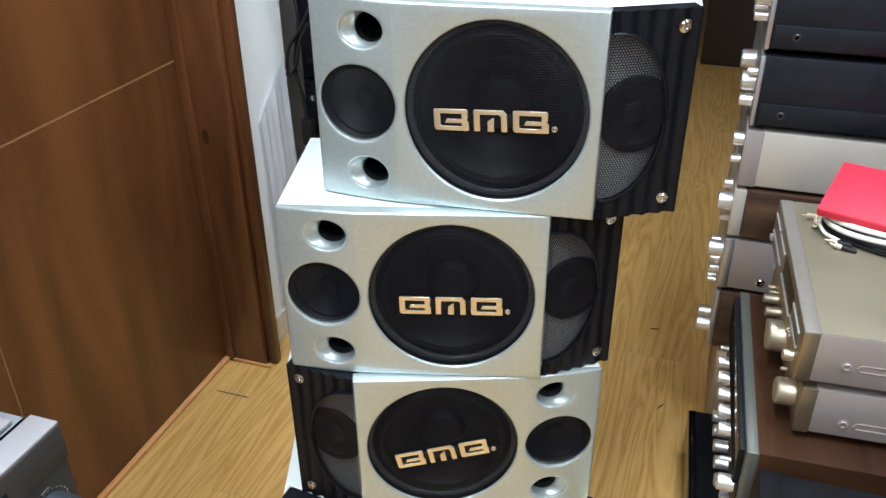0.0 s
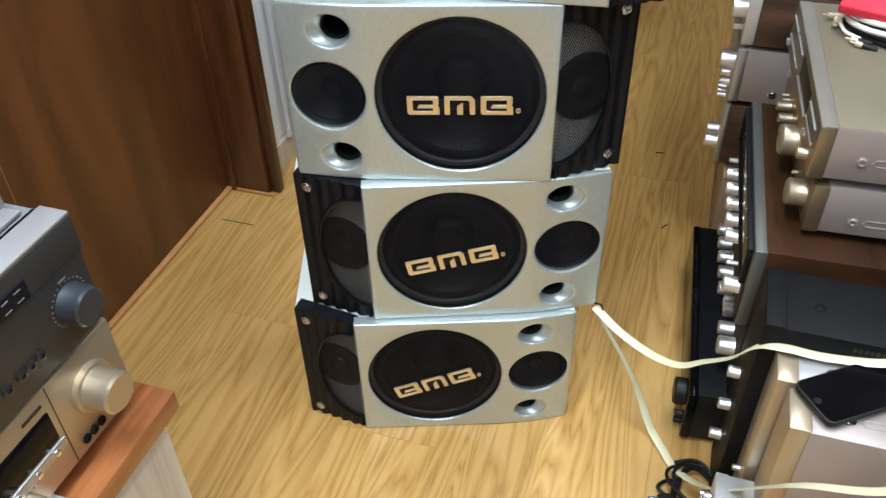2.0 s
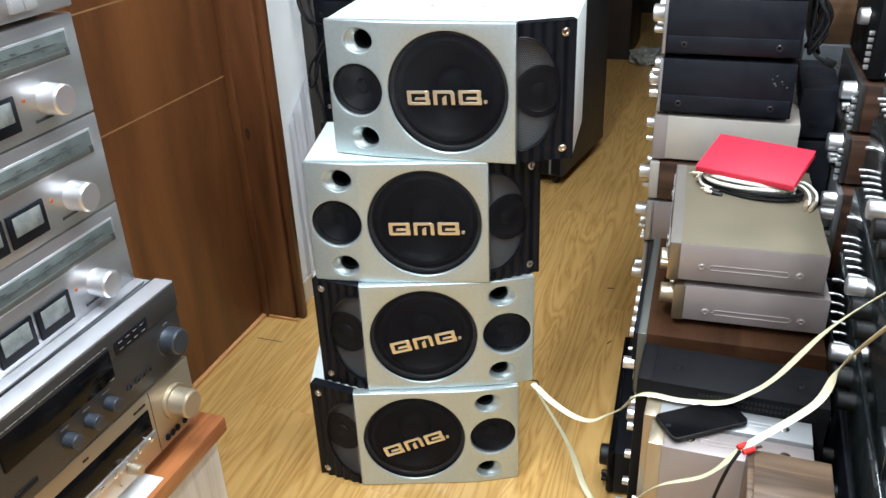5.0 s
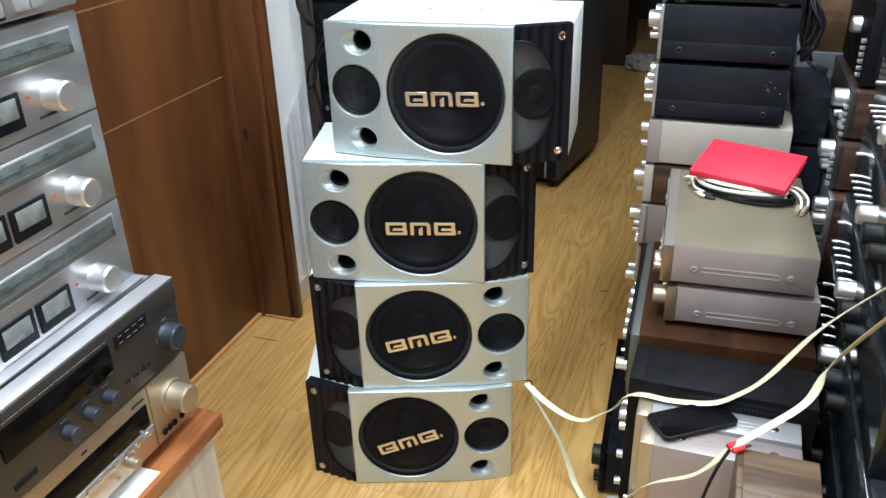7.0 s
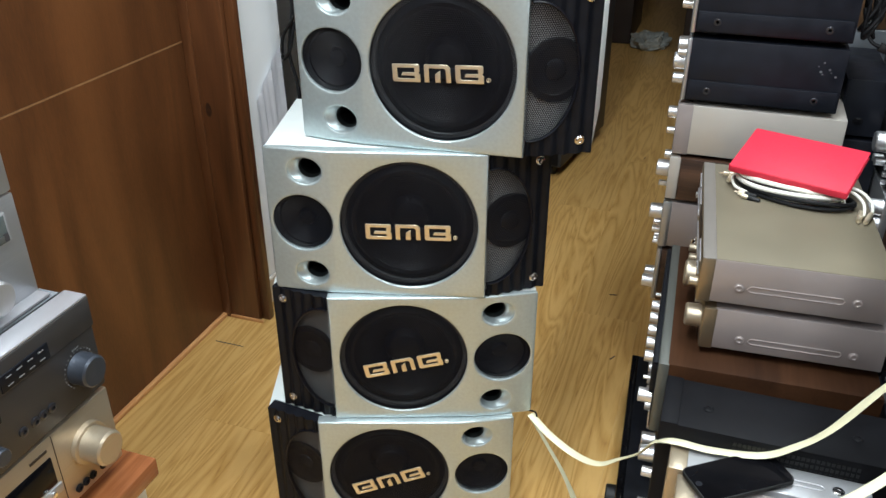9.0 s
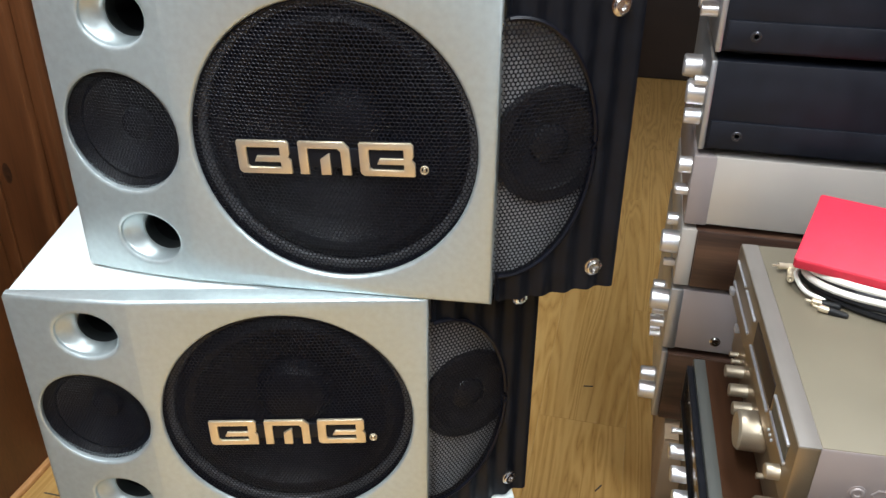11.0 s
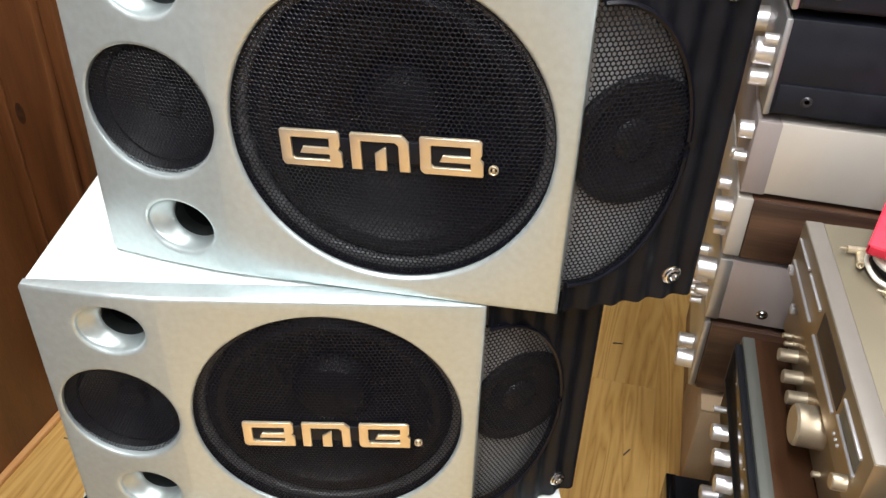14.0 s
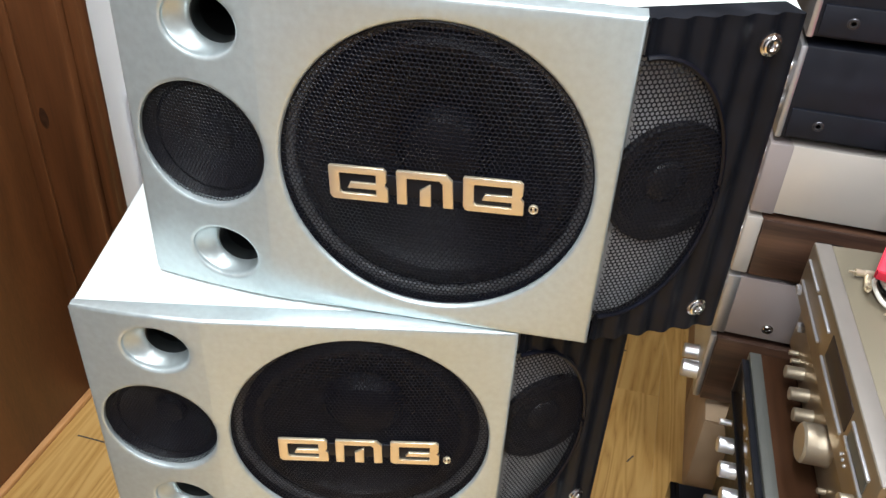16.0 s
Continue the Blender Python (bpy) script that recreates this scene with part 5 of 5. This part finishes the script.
def phono_plug(m, label, sleeve):
    t = thing("phono_plug", m, label, "plug", "phono plugs")
    part("sleeve", lathe([(0.003, -0.03), (0.0052, -0.028), (0.0052, -0.006), (0.0045, -0.005), (0, -0.005)], 14), sleeve, t)
    part("collar", lathe([(0.0045, -0.006), (0.0048, 0.0), (0.0048, 0.006), (0.0030, 0.006), (0.0028, 0.001), (0, 0.001)], 14), M_GOLD, t, "gilded collar")
    part("pin", lathe([(0.0016, 0.0), (0.0016, 0.014), (0, 0.0155)], 10), M_GOLD, t, "gilded pin")


phono_plug(pose(0.305, 1.432, 0.665, 0, -82, 0), "black phono plug with a gilded tip", M_RUBBER)
phono_plug(pose(0.312, 1.418, 0.6645, 0, -80, -8), "black phono plug beside another", M_RUBBER)
phono_plug(pose(0.272, 1.515, 0.668, 0, -86, 8), "gilded phono plug at the amplifier edge", M_GOLD)
phono_plug(pose(0.279, 1.487, 0.667, 60, -80, 20), "gilded phono plug hanging over the front", M_GOLD)
phono_plug(pose(0.530, 1.376, 0.665, 96, 0, -20), "gilded phono plug lying by the corner", M_GOLD)
phono_plug(pose(0.517, 1.378, 0.665, 96, 0, -10), "gilded phono plug lying by another", M_GOLD)

ph = thing("smartphone", pose(0.353, 0.885, 0.4145, 0, 0.0, 35.5), "black smartphone lying screen up on silver amplifiers", "phone")
def rounded(hx, hy, r):
    out = []
    for cx, cy, a0 in ((hx - r, hy - r, 0), (r - hx, hy - r, 90), (r - hx, r - hy, 180), (hx - r, r - hy, 270)):
        out += [(cx + r * math.cos(radians(a0 + k * 15)), cy + r * math.sin(radians(a0 + k * 15))) for k in range(7)]
    return out


part("body", prism(rounded(0.081, 0.039, 0.012), 0.0, 0.0078, 0.0012), M_RUBBER, ph)
part("screen", prism(rounded(0.0785, 0.0365, 0.010), 0.0072, 0.0082), M_GLASSBLK, ph, "glossy black glass")
part("home_button", lathe([(0.0055, 0.0), (0.0055, 0.0004), (0.0047, 0.0004), (0.0045, 0.0002), (0, 0.0002)], 20, Matrix.Translation((-0.071, 0, 0.0082))), M_BLACKPL, ph)
part("side_key", B(-0.03, -0.012, -0.0386, -0.0378, 0.002, 0.005), M_BLACKPL, ph)

lead("flat_cable", [(-0.028, 1.102, 0.268), (0.02, 1.065, 0.258), (0.079, 1.034, 0.25), (0.125, 1.005, 0.268), (0.161, 0.991, 0.302), (0.196, 0.965, 0.350), (0.222, 0.946, 0.402), (0.255, 0.934, 0.420), (0.31, 0.933, 0.4185), (0.385, 0.935, 0.428), (0.43, 0.937, 0.456), (0.476, 0.938, 0.506), (0.552, 0.950, 0.622), (0.632, 0.900, 0.752), (0.72, 0.80, 0.92), (0.80, 0.70, 1.10)], 0.0085, M_CREAM, "cream flat twin cable leading from the stack over the amplifiers", flat=0.22, n=10)
lead("flat_cable", [(-0.028, 1.100, 0.264), (0.005, 1.108, 0.20), (0.045, 1.112, 0.125), (0.075, 1.105, 0.065), (0.105, 1.075, 0.016), (0.135, 1.035, 0.006), (0.160, 0.995, 0.012), (0.195, 0.930, 0.07), (0.225, 0.850, 0.18), (0.29, 0.765, 0.34), (0.37, 0.716, 0.432), (0.428, 0.722, 0.508), (0.526, 0.780, 0.572), (0.558, 0.800, 0.645), (0.607, 0.735, 0.785), (0.68, 0.62, 0.98)], 0.0078, M_CREAM, "cream flat twin cable running down to the floor", flat=0.22, n=10)
lead("wire_tie", [(-0.040, 1.108, 0.271), (-0.020, 1.104, 0.275), (-0.014, 1.098, 0.268)], 0.0016, M_WIREB, "small black wire tie at the cable end", "cable tie")

clip = thing("spade_terminal", pose(0.434, 0.722, 0.506, 0, 0, 40), "red-sleeved spade terminals on a black wire", "terminal")
for dy in (-0.006, 0.008):
    part("sleeve", lathe([(0.0035, 0.0), (0.005, 0.002), (0.005, 0.022), (0.003, 0.024), (0, 0.024)], 12, Matrix.Translation((-0.02, dy, 0)) @ Matrix.Rotation(radians(90), 4, "Y")), M_REDPL, clip, "red plastic sleeve")
    part("spade", B(0.004, 0.018, dy - 0.003, dy + 0.003, -0.0006, 0.0006), M_CHROME, clip, "bright metal spade")
lead("speaker_wire", [(0.418, 0.709, 0.505), (0.400, 0.69, 0.47), (0.385, 0.685, 0.40), (0.375, 0.68, 0.30), (0.37, 0.67, 0.1)], 0.003, M_WIREB, "black wire with red terminals hanging down")

# coiled mains lead on the floor
random.seed(11)
for k in range(4):
    a0 = k * 0.7
    pts = [(0.195 + (0.030 + 0.004 * k) * math.cos(a0 + j * 0.6) * (1 + 0.25 * math.sin(j * 1.3)), 0.955 + 0.045 * math.sin(a0 + j * 0.6), 0.006 + 0.008 * k + 0.012 * abs(math.sin(j * 0.45 + k))) for j in range(12)]
    lead("mains_lead", pts, 0.0032, M_WIREB, "black mains lead bundled on the floor", per=5)
lead("mains_lead", [(0.17, 0.975, 0.008), (0.145, 0.965, 0.008), (0.135, 0.95, 0.007), (0.150, 0.938, 0.006)], 0.0032, M_WIREB, "free end of a black mains lead on the floor")
mp = thing("mains_plug", pose(0.147, 0.925, 0.0, 0, 0, 20), "black two-pin mains plug on the floor", "plug")
part("body", B(-0.010, 0.024, -0.010, 0.010, 0.001, 0.016, 0.004), M_RUBBER, mp)
for dy in (-0.006, 0.006):
    part("pin", B(-0.026, -0.010, dy - 0.003, dy + 0.003, 0.0075, 0.009), M_CHROME, mp, "bright flat pin")

tagged(mesh_ob("paper_sheet", B(-0.62, -0.5285, 0.27, 0.413, 0.4525, 0.4535), M_PAPER), "white paper sheet under the champagne receiver", "paper")

# small slivers lying on the boards
for x, y, a in ((0.068, 1.72, 60), (0.02, 2.05, 10), (-0.02, 3.2, 80)):
    o = tagged(mesh_ob("wood_splinter", B(-0.011, 0.011, -0.0012, 0.0012, 0.0, 0.0018), M_INK), "dark splinter lying on the floor", "debris")
    o.matrix_world = pose(x, y, 0.0005, 0, 0, a)

# ---- floor boards ----
PW, PL = 0.195, 1.22
plank = B(0.0001, PW - 0.0001, 0.0001, PL - 0.0001, -0.0115, 0.0, 0.0003, 1)
plank_me = bpy.data.meshes.new("plank")
plank.to_mesh(plank_me)
plank.free()
plank_me.materials.append(M_FLOOR)
for i in range(18):
    for j in range(-1, 8):
        y = -2.3 + j * PL + (i * 0.41 % 1.0) * PL
        if y > 6.4 or y + PL < -2.2:
            continue
        ya, yb = max(y, -2.295), min(y + PL, 6.595)
        o = new("plank", plank_me)
        o.parent = subfloor
        o.location = (-1.25 + i * PW, ya, 0)
        o.scale = (1, (yb - ya) / PL, 1)
# thin cut marks in the boards beside the jamb
part("cut_mark", B(-1.015, -0.925, 1.437, 1.440, 0.0, 0.0006), M_INK, subfloor, "dark cut line")
